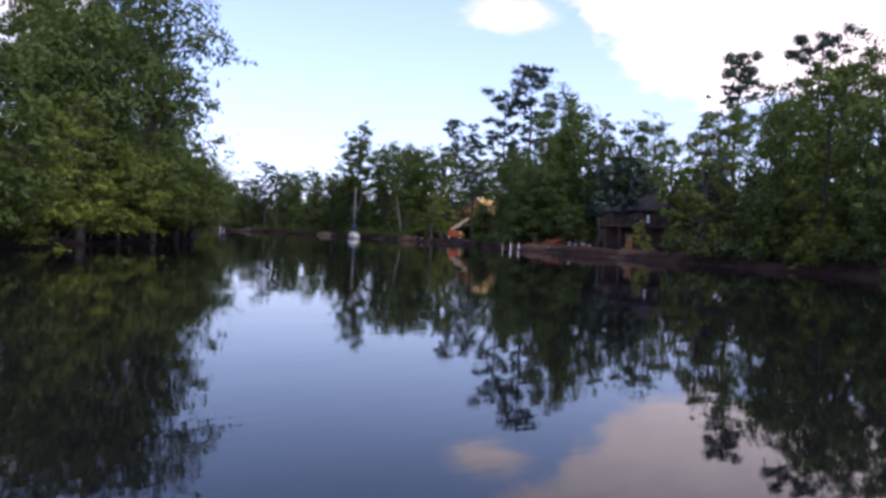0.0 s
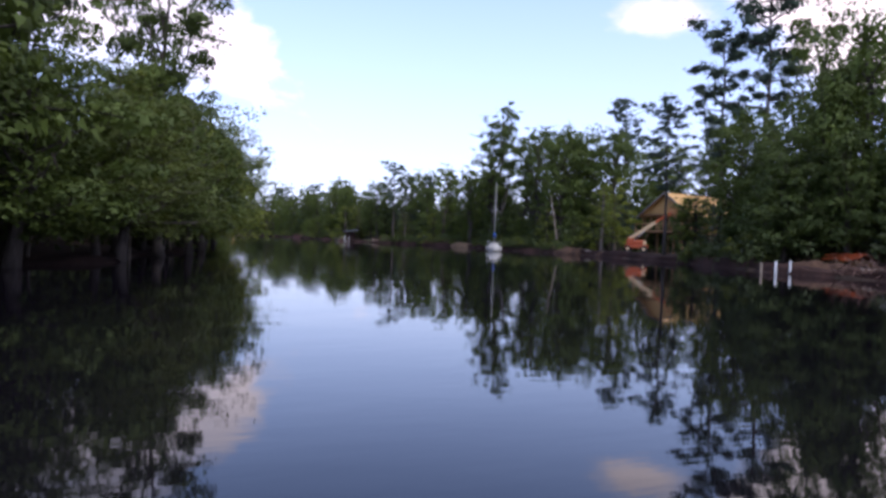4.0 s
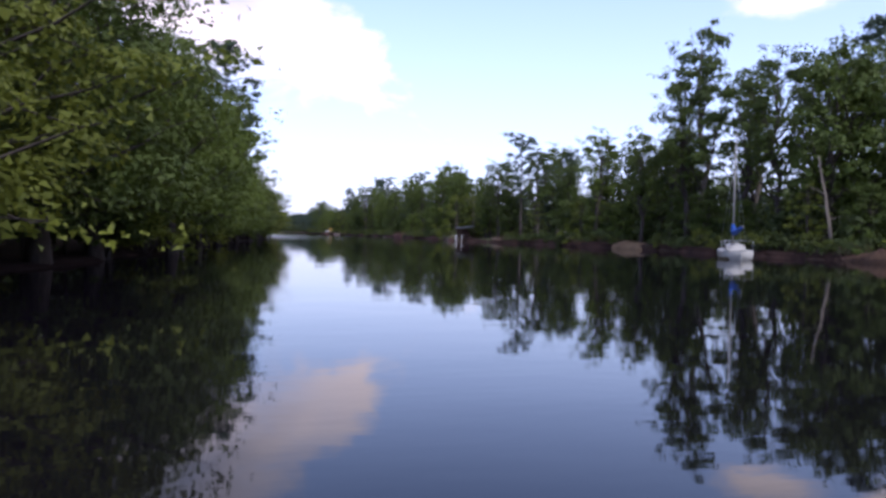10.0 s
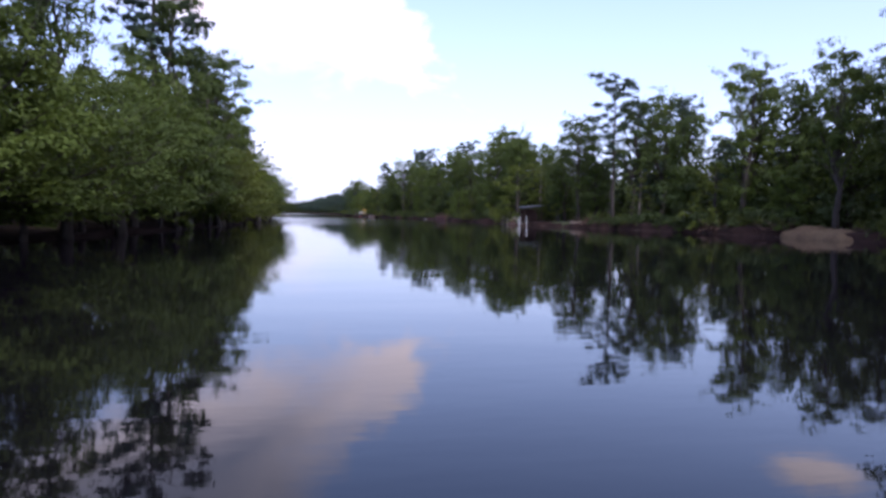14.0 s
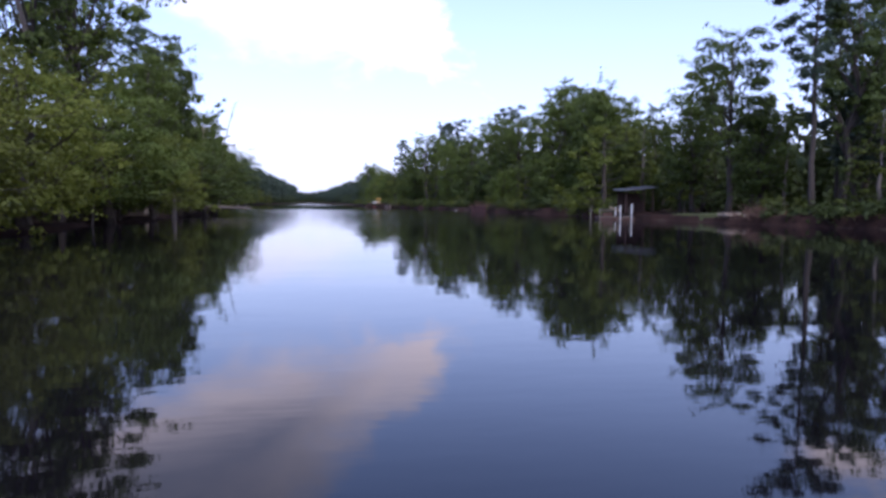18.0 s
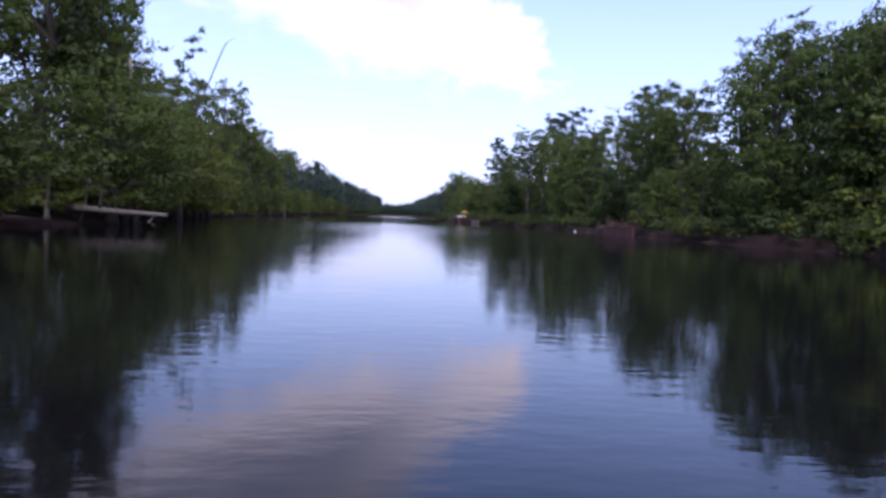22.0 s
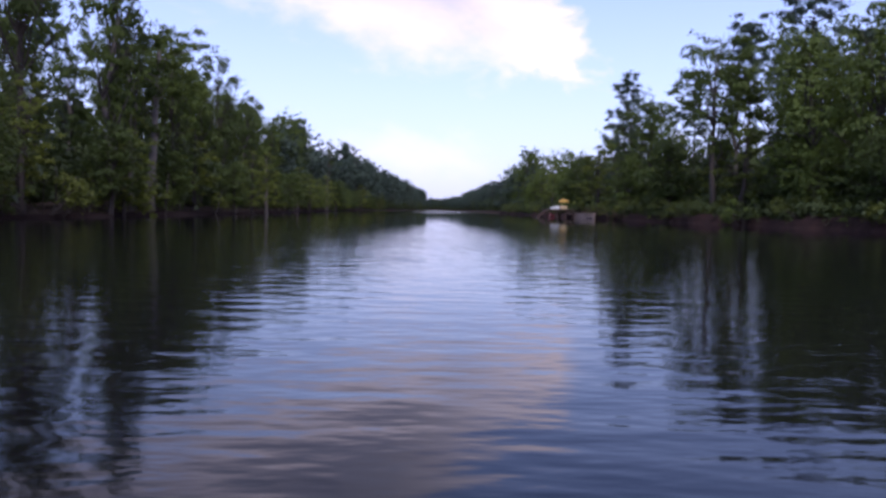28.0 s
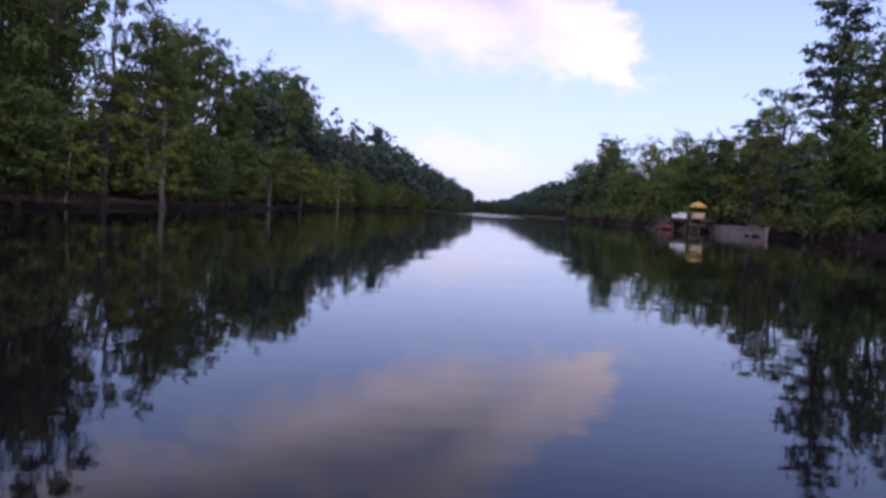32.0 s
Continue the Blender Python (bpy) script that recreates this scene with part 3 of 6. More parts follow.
LEFT = np.array(LEFT_BANK, float)
RIVER = np.concatenate([RIGHT, LEFT[::-1]])


def line_distance(px, py, line):
    best = np.full(px.shape, 1e9)
    for (ax, ay), (bx, by) in zip(line[:-1], line[1:]):
        dx, dy = bx - ax, by - ay
        u = np.clip(((px - ax) * dx + (py - ay) * dy) / (dx * dx + dy * dy), 0, 1)
        best = np.minimum(best, np.hypot(px - ax - u * dx, py - ay - u * dy))
    return best


def in_river(px, py):
    inside = np.zeros(px.shape, bool)
    for (ax, ay), (bx, by) in zip(RIVER, np.roll(RIVER, -1, 0)):
        cross = ((ay > py) != (by > py)) & (px < (bx - ax) * (py - ay) / (by - ay + 1e-12) + ax)
        inside ^= cross
    return inside


def lumps(px, py):
    return np.sin(px * 0.9 + 1.3 * np.sin(py * 0.53)) * 0.5 + np.sin(py * 0.71 + 0.9 * np.sin(px * 0.37)) * 0.5


def ground_height(px, py):
    px, py = np.asarray(px, float), np.asarray(py, float)
    dr, dl = line_distance(px, py, RIGHT), line_distance(px, py, LEFT)
    d = np.minimum(dr, dl)
    high = np.where(dr < dl, 0.50, 0.35)
    n = lumps(px, py)
    d2 = np.maximum(d + n * 0.5, 0)
    land = high * (1 - np.exp(-d2 / np.where(dr < dl, 0.8, 1.6))) + 0.10 * n * np.minimum(d / 4, 1) + np.minimum(d * 0.012, 1.5)
    bed = -np.minimum(0.05 + d * 0.35, 2.5)
    return np.where(in_river(px, py), bed, land)


def gz(px, py):
    return float(ground_height(np.array([px]), np.array([py]))[0])


def axis(lo, hi, step, far):
    inner = np.arange(lo, hi + step, step)
    out, s = [], step
    p = inner[-1]
    while p < far:
        s *= 1.5
        p += s
        out.append(p)
    neg, s, p = [], step, inner[0]
    while p > -far:
        s *= 1.5
        p -= s
        neg.append(p)
    return np.concatenate([neg[::-1], inner, out])


def build_ground():
    ax, ay = axis(-470, 100, 2.4, 3500), axis(-40, 690, 2.4, 3500)
    gx, gy = np.meshgrid(ax, ay)
    z = ground_height(gx.ravel(), gy.ravel())
    nx, ny = len(ax), len(ay)
    idx = np.arange(nx * ny).reshape(ny, nx)
    quads = np.stack([idx[:-1, :-1], idx[:-1, 1:], idx[1:, 1:], idx[1:, :-1]], -1).reshape(-1, 4)
    me = bpy.data.meshes.new("ground")
    me.from_pydata(np.stack([gx.ravel(), gy.ravel(), z], 1).tolist(), [], quads.tolist())
    me.polygons.foreach_set("use_smooth", [True] * len(quads))
    me.materials.append(GROUND)
    tagged(new("ground", me), "muddy forest floor and low earth river banks, coloured dark as if shaded", "ground", kind="structure")
    w = Mesh()
    pts = [(-3500, -3500, 0), (3500, -3500, 0), (3500, 3500, 0), (-3500, 3500, 0)]
    w.add(pts, [(0, 1, 2, 3)])
    tagged(part("water", w, WATER), "dark glassy river water mirroring the trees and sky", "water", kind="structure")


build_ground()


def build_bank(line, side, s0, s1, high, mat, label, seed):
    """The cut face of a bank: undercut foot, crumbling lip and the flat behind it, uneven all along."""
    rng = np.random.default_rng(seed)
    n = int((s1 - s0) / 0.7)
    profile = [(-1.0, -0.9), (-0.30, -0.25), (-0.05, 0.08), (0.06, 0.34), (0.16, 0.72), (0.42, 1.0), (1.1, 1.05), (2.4, 0.88), (3.4, 0.2)]
    v = []
    for i in range(n):
        s = s0 + 0.7 * i
        h = high * (1.0 + 0.28 * math.sin(s * 0.31 + 1.4 * math.sin(s * 0.11)) + rng.normal() * 0.07)
        shift = 0.35 * math.sin(s * 0.53 + seed) + rng.normal() * 0.08
        for o, k in profile:
            x, y = inland(line, side, s, o + shift + rng.normal() * 0.05)
            v.append((x, y, k * h + rng.normal() * 0.03 * high))
    w = len(profile)
    f = [(i * w + k, i * w + k + 1, (i + 1) * w + k + 1, (i + 1) * w + k) for i in range(n - 1) for k in range(w - 1)]
    tagged(part("bank", Mesh().add(v, f, True), mat), label, "river bank", kind="structure")


# ---- trees ----
def leaf_spray(rng, p, d, size):
    """One small three-cornered leaf spray at each point, turned about but mostly outward and up."""
    k = len(p)
    nrm = d * [0.8, 0.8, 0.6] + rng.normal(size=(k, 3)) * 0.36 + [0, 0, 0.5]
    nrm /= np.linalg.norm(nrm, axis=1)[:, None]
    a = np.cross(nrm, rng.normal(size=(k, 3)))
    a /= np.linalg.norm(a, axis=1)[:, None]
    b = np.cross(nrm, a)
    s = np.broadcast_to(size * rng.uniform(0.55, 1.4, k), (k,))[:, None]
    v = np.stack([p - a * s * 0.35 + b * s * 0.42, p - a * s * 0.45 - b * s * 0.38, p + a * s * 0.8 - nrm * s * 0.1], 1).reshape(-1, 3)
    return v, np.arange(3 * k).reshape(-1, 3)


def leaf_cloud(rng, centres, radii, flat, per, size, droop=0.0, spread=0.5):
    """Leaf sprays thick about each centre and thinning out between them."""
    centres, radii = np.asarray(centres, float), np.asarray(radii, float)
    counts = np.maximum((per * (radii / radii.mean()) ** 2).astype(int), 5)
    which = np.repeat(np.arange(len(centres)), counts)
    k = len(which)
    d = rng.normal(size=(k, 3))
    d /= np.linalg.norm(d, axis=1)[:, None]
    r = np.minimum(np.abs(rng.normal(0.55, 0.45, k)), 2.0) * radii[which] * spread / 0.62
    lump = 1 + 0.45 * np.sin(d[:, 0] * 5 + which) * np.cos(d[:, 1] * 6 + 2.0 * which)
    p = centres[which] + d * (r * lump)[:, None] * [1, 1, flat]
    p[:, 2] -= droop * (np.hypot(d[:, 0], d[:, 1]) * r) ** 2 / np.maximum(radii[which], 0.3)
    return leaf_spray(rng, p, d, size)


def leaf_mesh(name, v, f, mat):
    me = bpy.data.meshes.new(name)
    me.vertices.add(len(v))
    me.vertices.foreach_set("co", v.astype(np.float32).ravel())
    me.loops.add(f.size)
    me.loops.foreach_set("vertex_index", f.astype(np.int32).ravel())
    me.polygons.add(len(f))
    me.polygons.foreach_set("loop_start", np.arange(0, f.size, 3, dtype=np.int32))
    me.update(calc_edges=True)
    me.materials.append(mat)
    return me


def wander(rng, a, b, n, amount):
    """A crooked way from a to b."""
    a, b = Vector(a), Vector(b)
    out = []
    for i in range(n + 1):
        t = i / n
        j = amount * math.sin(math.pi * t)
        out.append(a.lerp(b, t) + Vector((rng.normal() * j, rng.normal() * j, rng.normal() * j * 0.5)))
    return out


def tree_broad(seed, h, wide, count=7600, size=0.205, leaves=None, low=0.18, label="", limbs=30, core=420, name="oak_tree", lobes=15, lobe=0.36):
    """A broadleaf bank tree: forked trunk, crooked limbs, and leaves strung along the twigs with gaps between the boughs."""
    rng = np.random.default_rng(seed)
    t = thing(name, label, "tree", group="trees on the river banks")
    lean = rng.uniform(-0.06, 0.06, 2) * h
    wood, wands = Mesh(), Mesh()
    top = Vector((lean[0], lean[1], h * 0.86))
    way = wander(rng, (0, 0, -0.4), top, 7, h * 0.016)
    r0 = (0.011 if name == "gum_tree" else 0.016) * h + 0.06
    wood.tube(way, [r0 * 1.5, r0 * 1.05] + [r0 * (1 - i / 7.5) for i in range(1, 7)], 8)
    part("trunk", wood, BARK_PALE if seed == 22 else BARK, t)
    pts, outs = [], []
    twigs = 5
    per = count // (2 * limbs * twigs)
    for i in range(limbs):
        u = (i + rng.uniform(0, 1)) / limbs
        z = h * (low + (1.0 - low) * u)
        prof = math.sin(math.pi * min(1.0, 0.17 + 0.72 * u)) ** 0.6
        ang = i * 2.4 + rng.uniform(-0.7, 0.7)
        rr = wide * prof * rng.uniform(0.45, 1.0)
        if i >= limbs - 2:
            rr *= 0.5
        end = Vector((math.cos(ang) * rr + lean[0] * z / h, math.sin(ang) * rr + lean[1] * z / h, z - 0.05 * wide))
        k = min(6, max(2, int(z / h * 6.2 - 0.6)))
        limb = wander(rng, way[k], end, 5, 0.05 * wide)
        wands.tube(limb, [r0 * 0.40, r0 * 0.32, r0 * 0.24, r0 * 0.17, r0 * 0.10, r0 * 0.04], 3, False)
        for j in range(twigs):
            a = limb[int(rng.integers(2, 6))]
            d = Vector((rng.normal(), rng.normal(), rng.normal() * 0.40)) * 0.18 * wide + (end - way[k]).normalized() * 0.10 * wide
            b = a + d
            if j < 1:
                wands.tube([a, b], [r0 * 0.10, 0.01], 3, False)
            n = int(per * rng.uniform(0.5, 1.5))
            q = rng.uniform(0.0, 1.1, n)[:, None]
            c = np.array(a) * (1 - q) + np.array(b) * q
            s = rng.normal(size=(n, 3)) * np.array([1, 1, 0.42]) * (0.066 * wide * rng.uniform(0.7, 1.35))
            pts.append(c + s)
            outs.append(s / (np.linalg.norm(s, axis=1)[:, None] + 1e-6))
    part("bough", wands, BARK, t)
    # rounded leafy heads, thickest on their upper side
    each = count // (2 * lobes)
    for i in range(lobes):
        u = (i + rng.uniform(0, 1)) / lobes
        z = h * (low + 0.05 + (0.93 - low - 0.10 * lobe) * u)
        rr = wide * math.sin(math.pi * min(1.0, 0.19 + 0.68 * u)) ** 0.6 * rng.uniform(0.30, 0.78)
        ang = i * 2.4 + rng.uniform(-0.6, 0.6)
        c = np.array([math.cos(ang) * rr + lean[0] * z / h, math.sin(ang) * rr + lean[1] * z / h, z - 0.35 * lobe * wide])
        n = int(each * rng.uniform(0.7, 1.3))
        d = rng.normal(size=(n, 3))
        d[:, 2] = np.abs(d[:, 2]) * np.where(rng.uniform(0, 1, n) < 0.8, 1, -0.5)
        d /= np.linalg.norm(d, axis=1)[:, None]
        big = lobe * wide * rng.uniform(0.7, 1.2) * (1 + 0.22 * np.sin(d[:, 0] * 4 + i) * np.cos(d[:, 1] * 5 + 2 * i))
        pts.append(c + d * (big * (1 - np.abs(rng.normal(0, 0.13, n))))[:, None] * [1, 1, 0.62])
        outs.append(d * 1.6)
    v, f = leaf_spray(rng, np.concatenate(pts), np.concatenate(outs), size)
    if core:
        u = rng.uniform(0, 1, core)
        ang = rng.uniform(0, 2 * math.pi, core)
        rr = wide * 0.62 * np.sin(np.pi * np.minimum(0.22 + 0.74 * u, 1)) * np.sqrt(rng.uniform(0, 1, core))
        zc = h * (low + 0.03 + (0.88 - low) * u)
        pc = np.column_stack([np.cos(ang) * rr + lean[0] * zc / h, np.sin(ang) * rr + lean[1] * zc / h, zc])
        v2, f2 = leaf_spray(rng, pc, rng.normal(size=(core, 3)) * 0.5, size * 2.1)
        f = np.concatenate([f, f2 + len(v)])
        v = np.concatenate([v, v2])
    part("crown", leaf_mesh("crown", v, f, leaves or LEAF_OAK), None, t)
    return t, h


def tree_layered(seed, h, wide, per=78, size=0.185, leaves=None, low=0.18, label="", name="cypress_tree"):
    """A feathery bald cypress: straight flared trunk and level, drooping sprays in tiers with gaps between."""
    rng = np.random.default_rng(seed)
    t = thing(name, label, "tree", group="trees on the river banks")
    wood, limbs = Mesh(), Mesh()
    top = Vector((rng.normal() * 0.02 * h, rng.normal() * 0.02 * h, h * 0.97))
    way = wander(rng, (0, 0, -0.4), top, 8, h * 0.008)
    r0 = 0.014 * h + 0.06
    wood.tube(way, [r0 * 2.1, r0 * 1.15, r0, r0 * 0.85, r0 * 0.7, r0 * 0.55, r0 * 0.4, r0 * 0.25, r0 * 0.08], 8)
    part("trunk", wood, BARK_PALE if seed % 3 == 0 else BARK, t)
    centres, radii = [], []
    n = 34
    for i in range(n):
        u = i / (n - 1)
        z = h * (low + (0.98 - low) * u)
        reach = wide * (1 - u) ** 0.55 * rng.uniform(0.55, 1.1) + 0.25
        ang = i * 2.4 + rng.uniform(-0.5, 0.5)
        base = Vector((top.x * z / h, top.y * z / h, z))
        tip = base + Vector((math.cos(ang) * reach, math.sin(ang) * reach, reach * rng.uniform(-0.28, 0.38)))
        limbs.tube(wander(rng, base, tip, 3, 0.08), [r0 * 0.28, r0 * 0.2, r0 * 0.12, 0.01], 3, False)
        steps = max(1, int(reach / 0.75))
        for s in range(1, steps + 1):
            c = base.lerp(tip, 0.25 + 0.75 * s / steps)
            centres.append(c + Vector((rng.normal() * 0.3, rng.normal() * 0.3, rng.normal() * 0.32)))
            radii.append(rng.uniform(0.55, 0.95) * (0.45 + 0.10 * wide))
    part("bough", limbs, BARK, t)
    v, f = leaf_cloud(rng, centres, radii, 0.58, per, size, 0.3)
    part("crown", leaf_mesh("crown", v, f, leaves or LEAF_CYPRESS), None, t)
    return t, h


def tree_pine(seed, h, wide, start=0.5, per=80, size=0.25, label="", leaves=None, n=26):
    """A tall pine: long bare trunk, bent limbs in the upper part, each ending in tufts with sky between them."""
    rng = np.random.default_rng(seed)
    t = thing("pine_tree", label, "tree", group="tall pines over the banks")
    wood, limbs = Mesh(), Mesh()
    top = Vector((rng.normal() * 0.025 * h, rng.normal() * 0.025 * h, h * 0.98))
    way = wander(rng, (0, 0, -0.4), top, 9, h * 0.006)
    r0 = 0.009 * h + 0.07
    wood.tube(way, [r0 * 1.4, r0 * 1.05] + [r0 * (1 - i / 9.5) for i in range(1, 9)], 8)
    part("trunk", wood, BARK, t)
    centres, radii = [], []
    for i in range(n):
        u = (i / (n - 1)) ** 0.85
        z = h * (start + (0.97 - start) * u)
        reach = wide * (0.30 + 0.9 * math.sin(math.pi * (0.22 + 0.68 * u))) * rng.uniform(0.35, 1.1)
        ang = i * 2.4 + rng.uniform(-0.6, 0.6)
        base = Vector((top.x * z / h, top.y * z / h, z))
        tip = base + Vector((math.cos(ang) * reach, math.sin(ang) * reach, reach * rng.uniform(0.05, 0.45)))
        w = wander(rng, base, tip, 4, 0.12)
        limbs.tube(w, [r0 * 0.32, r0 * 0.25, r0 * 0.18, r0 * 0.1, 0.012], 4, False)
        for s in (1, 2, 3, 4, 4):
            if rng.uniform() < 0.75:
                centres.append(w[s] + Vector((rng.normal() * 0.45, rng.normal() * 0.45, 0.12 + rng.normal() * 0.35)))
                radii.append(rng.uniform(0.5, 1.0) * (0.35 + 0.15 * wide))
    centres.append(top)
    radii.append(0.5)
    part("bough", limbs, BARK, t)
    v, f = leaf_cloud(rng, centres, radii, 0.45, per, size, 0.0, 0.58)
    part("crown", leaf_mesh("crown", v, f, leaves or LEAF_PINE), None, t)
    return t, h


def bush(seed, h, wide, per=70, size=0.15, label="", leaves=None):
    rng = np.random.default_rng(seed)
    t = thing("bush", label, "bush", group="bushes along the waterline")
    stems, centres, radii = Mesh(), [], []
    for i in range(15):
        ang, rr = rng.uniform(0, 2 * math.pi), wide * rng.uniform(0.1, 1.0) ** 0.6
        c = Vector((math.cos(ang) * rr, math.sin(ang) * rr, h * rng.uniform(0.22, 0.95) * (1 - 0.35 * rr / wide)))
        stems.tube(wander(rng, (rng.normal() * 0.2, rng.normal() * 0.2, -0.5), c, 2, 0.1), [0.045, 0.03, 0.01], 3, False)
        centres.append(c)
        radii.append(rng.uniform(0.35, 0.6) * wide * 0.6)
    part("stem", stems, BARK, t)
    v, f = leaf_cloud(rng, centres, radii, 0.6, per, size, 0.35)
    part("crown", leaf_mesh("crown", v, f, leaves or LEAF_BUSH), None, t)
    return t, h


FOREST = {
    "oak": [lambda: tree_broad(11, 12, 4.3, label="dense dark green broadleaf tree on the earth bank"), lambda: tree_broad(12, 12, 3.7, label="rounded dark green bank tree with forked limbs"),
            lambda: tree_broad(13, 12, 4.8, low=0.14, label="wide leafy tree hanging out over the water"), lambda: tree_broad(14, 12, 4.0, 7600, low=0.24, core=260, label="ragged bank tree with gaps between its boughs")],
    "near": [lambda: tree_broad(15, 12, 4.5, 12500, 0.17, limbs=36, core=420, low=0.10, label="large dark green tree overhanging the water"), lambda: tree_broad(16, 12, 4.0, 11500, 0.17, limbs=34, core=300, low=0.16, label="large leafy green tree leaning over the water")],
    "gum": [lambda: tree_broad(21, 16, 3.5, 6600, 0.195, name="gum_tree", low=0.42, limbs=22, core=30, lobes=13, lobe=0.27, label="tall open-crowned tree with sky between its limbs"),
            lambda: tree_broad(22, 16, 3.0, 6200, 0.195, name="gum_tree", low=0.34, limbs=20, core=40, lobes=13, lobe=0.27, label="slim tall tree with a thin ragged crown"),
            lambda: tree_broad(23, 16, 3.9, 6800, 0.195, name="gum_tree", low=0.50, limbs=20, core=20, lobes=12, lobe=0.26, label="spreading flat-topped tree with a lacy crown")],
    "cyp": [lambda: tree_layered(31, 11, 3.0, label="feathery light green cypress with a flared trunk"), lambda: tree_layered(32, 11, 2.5, label="slender cypress with tiered drooping sprays"),
            lambda: tree_layered(33, 11, 3.4, low=0.13, label="pale-trunked cypress with branches down to the water")],
    "lime": [lambda: tree_layered(34, 6, 2.6, 80, 0.15, LEAF_LIME, 0.06, label="young yellow-green cypress drooping over the water"), lambda: tree_layered(35, 6, 2.2, 80, 0.15, LEAF_LIME, 0.10, label="bright young cypress with soft layered sprays")],
    "pine": [lambda: tree_pine(41, 20, 3.4, label="tall dark pine with tufted limbs high on a bare trunk"), lambda: tree_pine(42, 20, 2.8, 0.55, label="straight tall pine with an open tufted crown"),
             lambda: tree_pine(43, 20, 3.8, 0.42, label="broad-topped old pine standing over the lower trees")],
    "bush": [lambda: bush(51, 3, 2.2, label="bright green bush hanging over the waterline"), lambda: bush(52, 3, 2.6, label="low leafy shrub at the foot of the bank"), lambda: bush(53, 3, 1.8, leaves=LEAF_OAK, label="dark evergreen shrub on the mud bank")],
    "over": [lambda: tree_broad(17, 9, 4.3, 15500, 0.13, limbs=34, core=160, low=0.16, lobes=20, lobe=0.28, name="overhanging_tree", label="leafy tree spreading low over the dark water"),
             lambda: tree_broad(18, 9, 4.8, 15500, 0.13, leaves=LEAF_BUSH, limbs=34, core=140, low=0.18, lobes=22, lobe=0.25, name="overhanging_tree", label="yellow-green tree hanging out from the bank"),
             lambda: tree_broad(19, 9, 3.8, 14000, 0.13, limbs=32, core=120, low=0.24, lobes=18, lobe=0.26, name="overhanging_tree", label="lacy dark tree bending over the waterline"),
             lambda: tree_broad(20, 9, 4.4, 15000, 0.13, leaves=LEAF_CYPRESS, limbs=34, core=100, low=0.14, lobes=22, lobe=0.24, name="overhanging_tree", label="bright yellow-green tree drooping over the water")],
    "far": [lambda: tree_broad(61, 12, 4.4, 1500, 0.46, name="distant_tree", leaves=LEAF_HAZY, limbs=20, core=260, label="distant rounded bank tree"), lambda: tree_layered(62, 12, 3.0, 24, 0.38, leaves=LEAF_HAZY, name="distant_tree", label="distant cypress on the river bank"), lambda: tree_broad(63, 14, 3.3, 1400, 0.46, name="distant_tree", leaves=LEAF_HAZY, low=0.3, limbs=18, core=200, label="distant tall bank tree")],
}
USED = {}
TREE_RNG = np.random.default_rng(77)


def plant(kind, x, y, h, thick=1.0, pick=None, z=None):
    """Sets a tree of that kind and height on the ground."""
    stock = FOREST[kind]
    i = int(TREE_RNG.integers(len(stock))) if pick is None else pick % len(stock)
    first = (kind, i) not in USED
    if first:
        USED[(kind, i)] = stock[i]()
    proto, base = USED[(kind, i)]
    s = h / base
    sx = s * thick if kind != "pine" else max(s * thick, 0.55)
    m = Matrix.Translation((x, y, (gz(x, y) if z is None else z) - 0.1)) @ Matrix.Rotation(TREE_RNG.uniform(0, 2 * math.pi), 4, "Z") @ Matrix.Diagonal((sx, sx, s, 1))
    if first:
        proto.matrix_basis = m
        return proto
    return copy_thing(proto, m @ Matrix.Diagonal((*(1 / k for k in proto.scale), 1)))


def along(line, s):
    """The point s metres along a bank line, and the way inland (to its right for RIGHT, left for LEFT)."""
    seg = np.hypot(*np.diff(line, axis=0).T)
    cum = np.concatenate([[0], np.cumsum(seg)])
    k = int(np.clip(np.searchsorted(cum, s) - 1, 0, len(seg) - 1))
    u = (s - cum[k]) / seg[k]
    p = line[k] * (1 - u) + line[k + 1] * u
    d = (line[k + 1] - line[k]) / seg[k]
    return p, np.array([d[1], -d[0]])


def inland(line, side, s, off):
    p, n = along(line, s)
    return p + n * off * side


def ashore(x, y, room=2.2):
    """The nearest place to (x, y) that lies at least so far inland."""
    if not in_river(np.array([x]), np.array([y]))[0] and min(line_distance(np.array([x]), np.array([y]), RIGHT)[0], line_distance(np.array([x]), np.array([y]), LEFT)[0]) >= room:
        return x, y
    for r in np.arange(0.5, 14, 0.5):
        a = np.linspace(0, 2 * math.pi, 24, endpoint=False)
        px, py = x + r * np.cos(a), y + r * np.sin(a)
        good = ~in_river(px, py) & (np.minimum(line_distance(px, py, RIGHT), line_distance(px, py, LEFT)) >= room)
        if good.any():
            k = int(np.argmax(good))
            return float(px[k]), float(py[k])
    return x, y


def length(line):
    return float(np.hypot(*np.diff(line, axis=0).T).sum())


def top_at(table, s, deep=False):
    """How high the woods stand at that place along the bank."""
    rows = np.array(table)
    return np.interp(s, rows[:, 0], rows[:, 2 if deep else 1])


def in_house(x, y):
    """The plot of the unfinished house."""
    dx, dy = x - 6.5, y - 119.7
    return -5.5 < dx * 0.695 - dy * 0.719 < 5.5 and -3.0 < dx * 0.719 + dy * 0.695 < 12.5


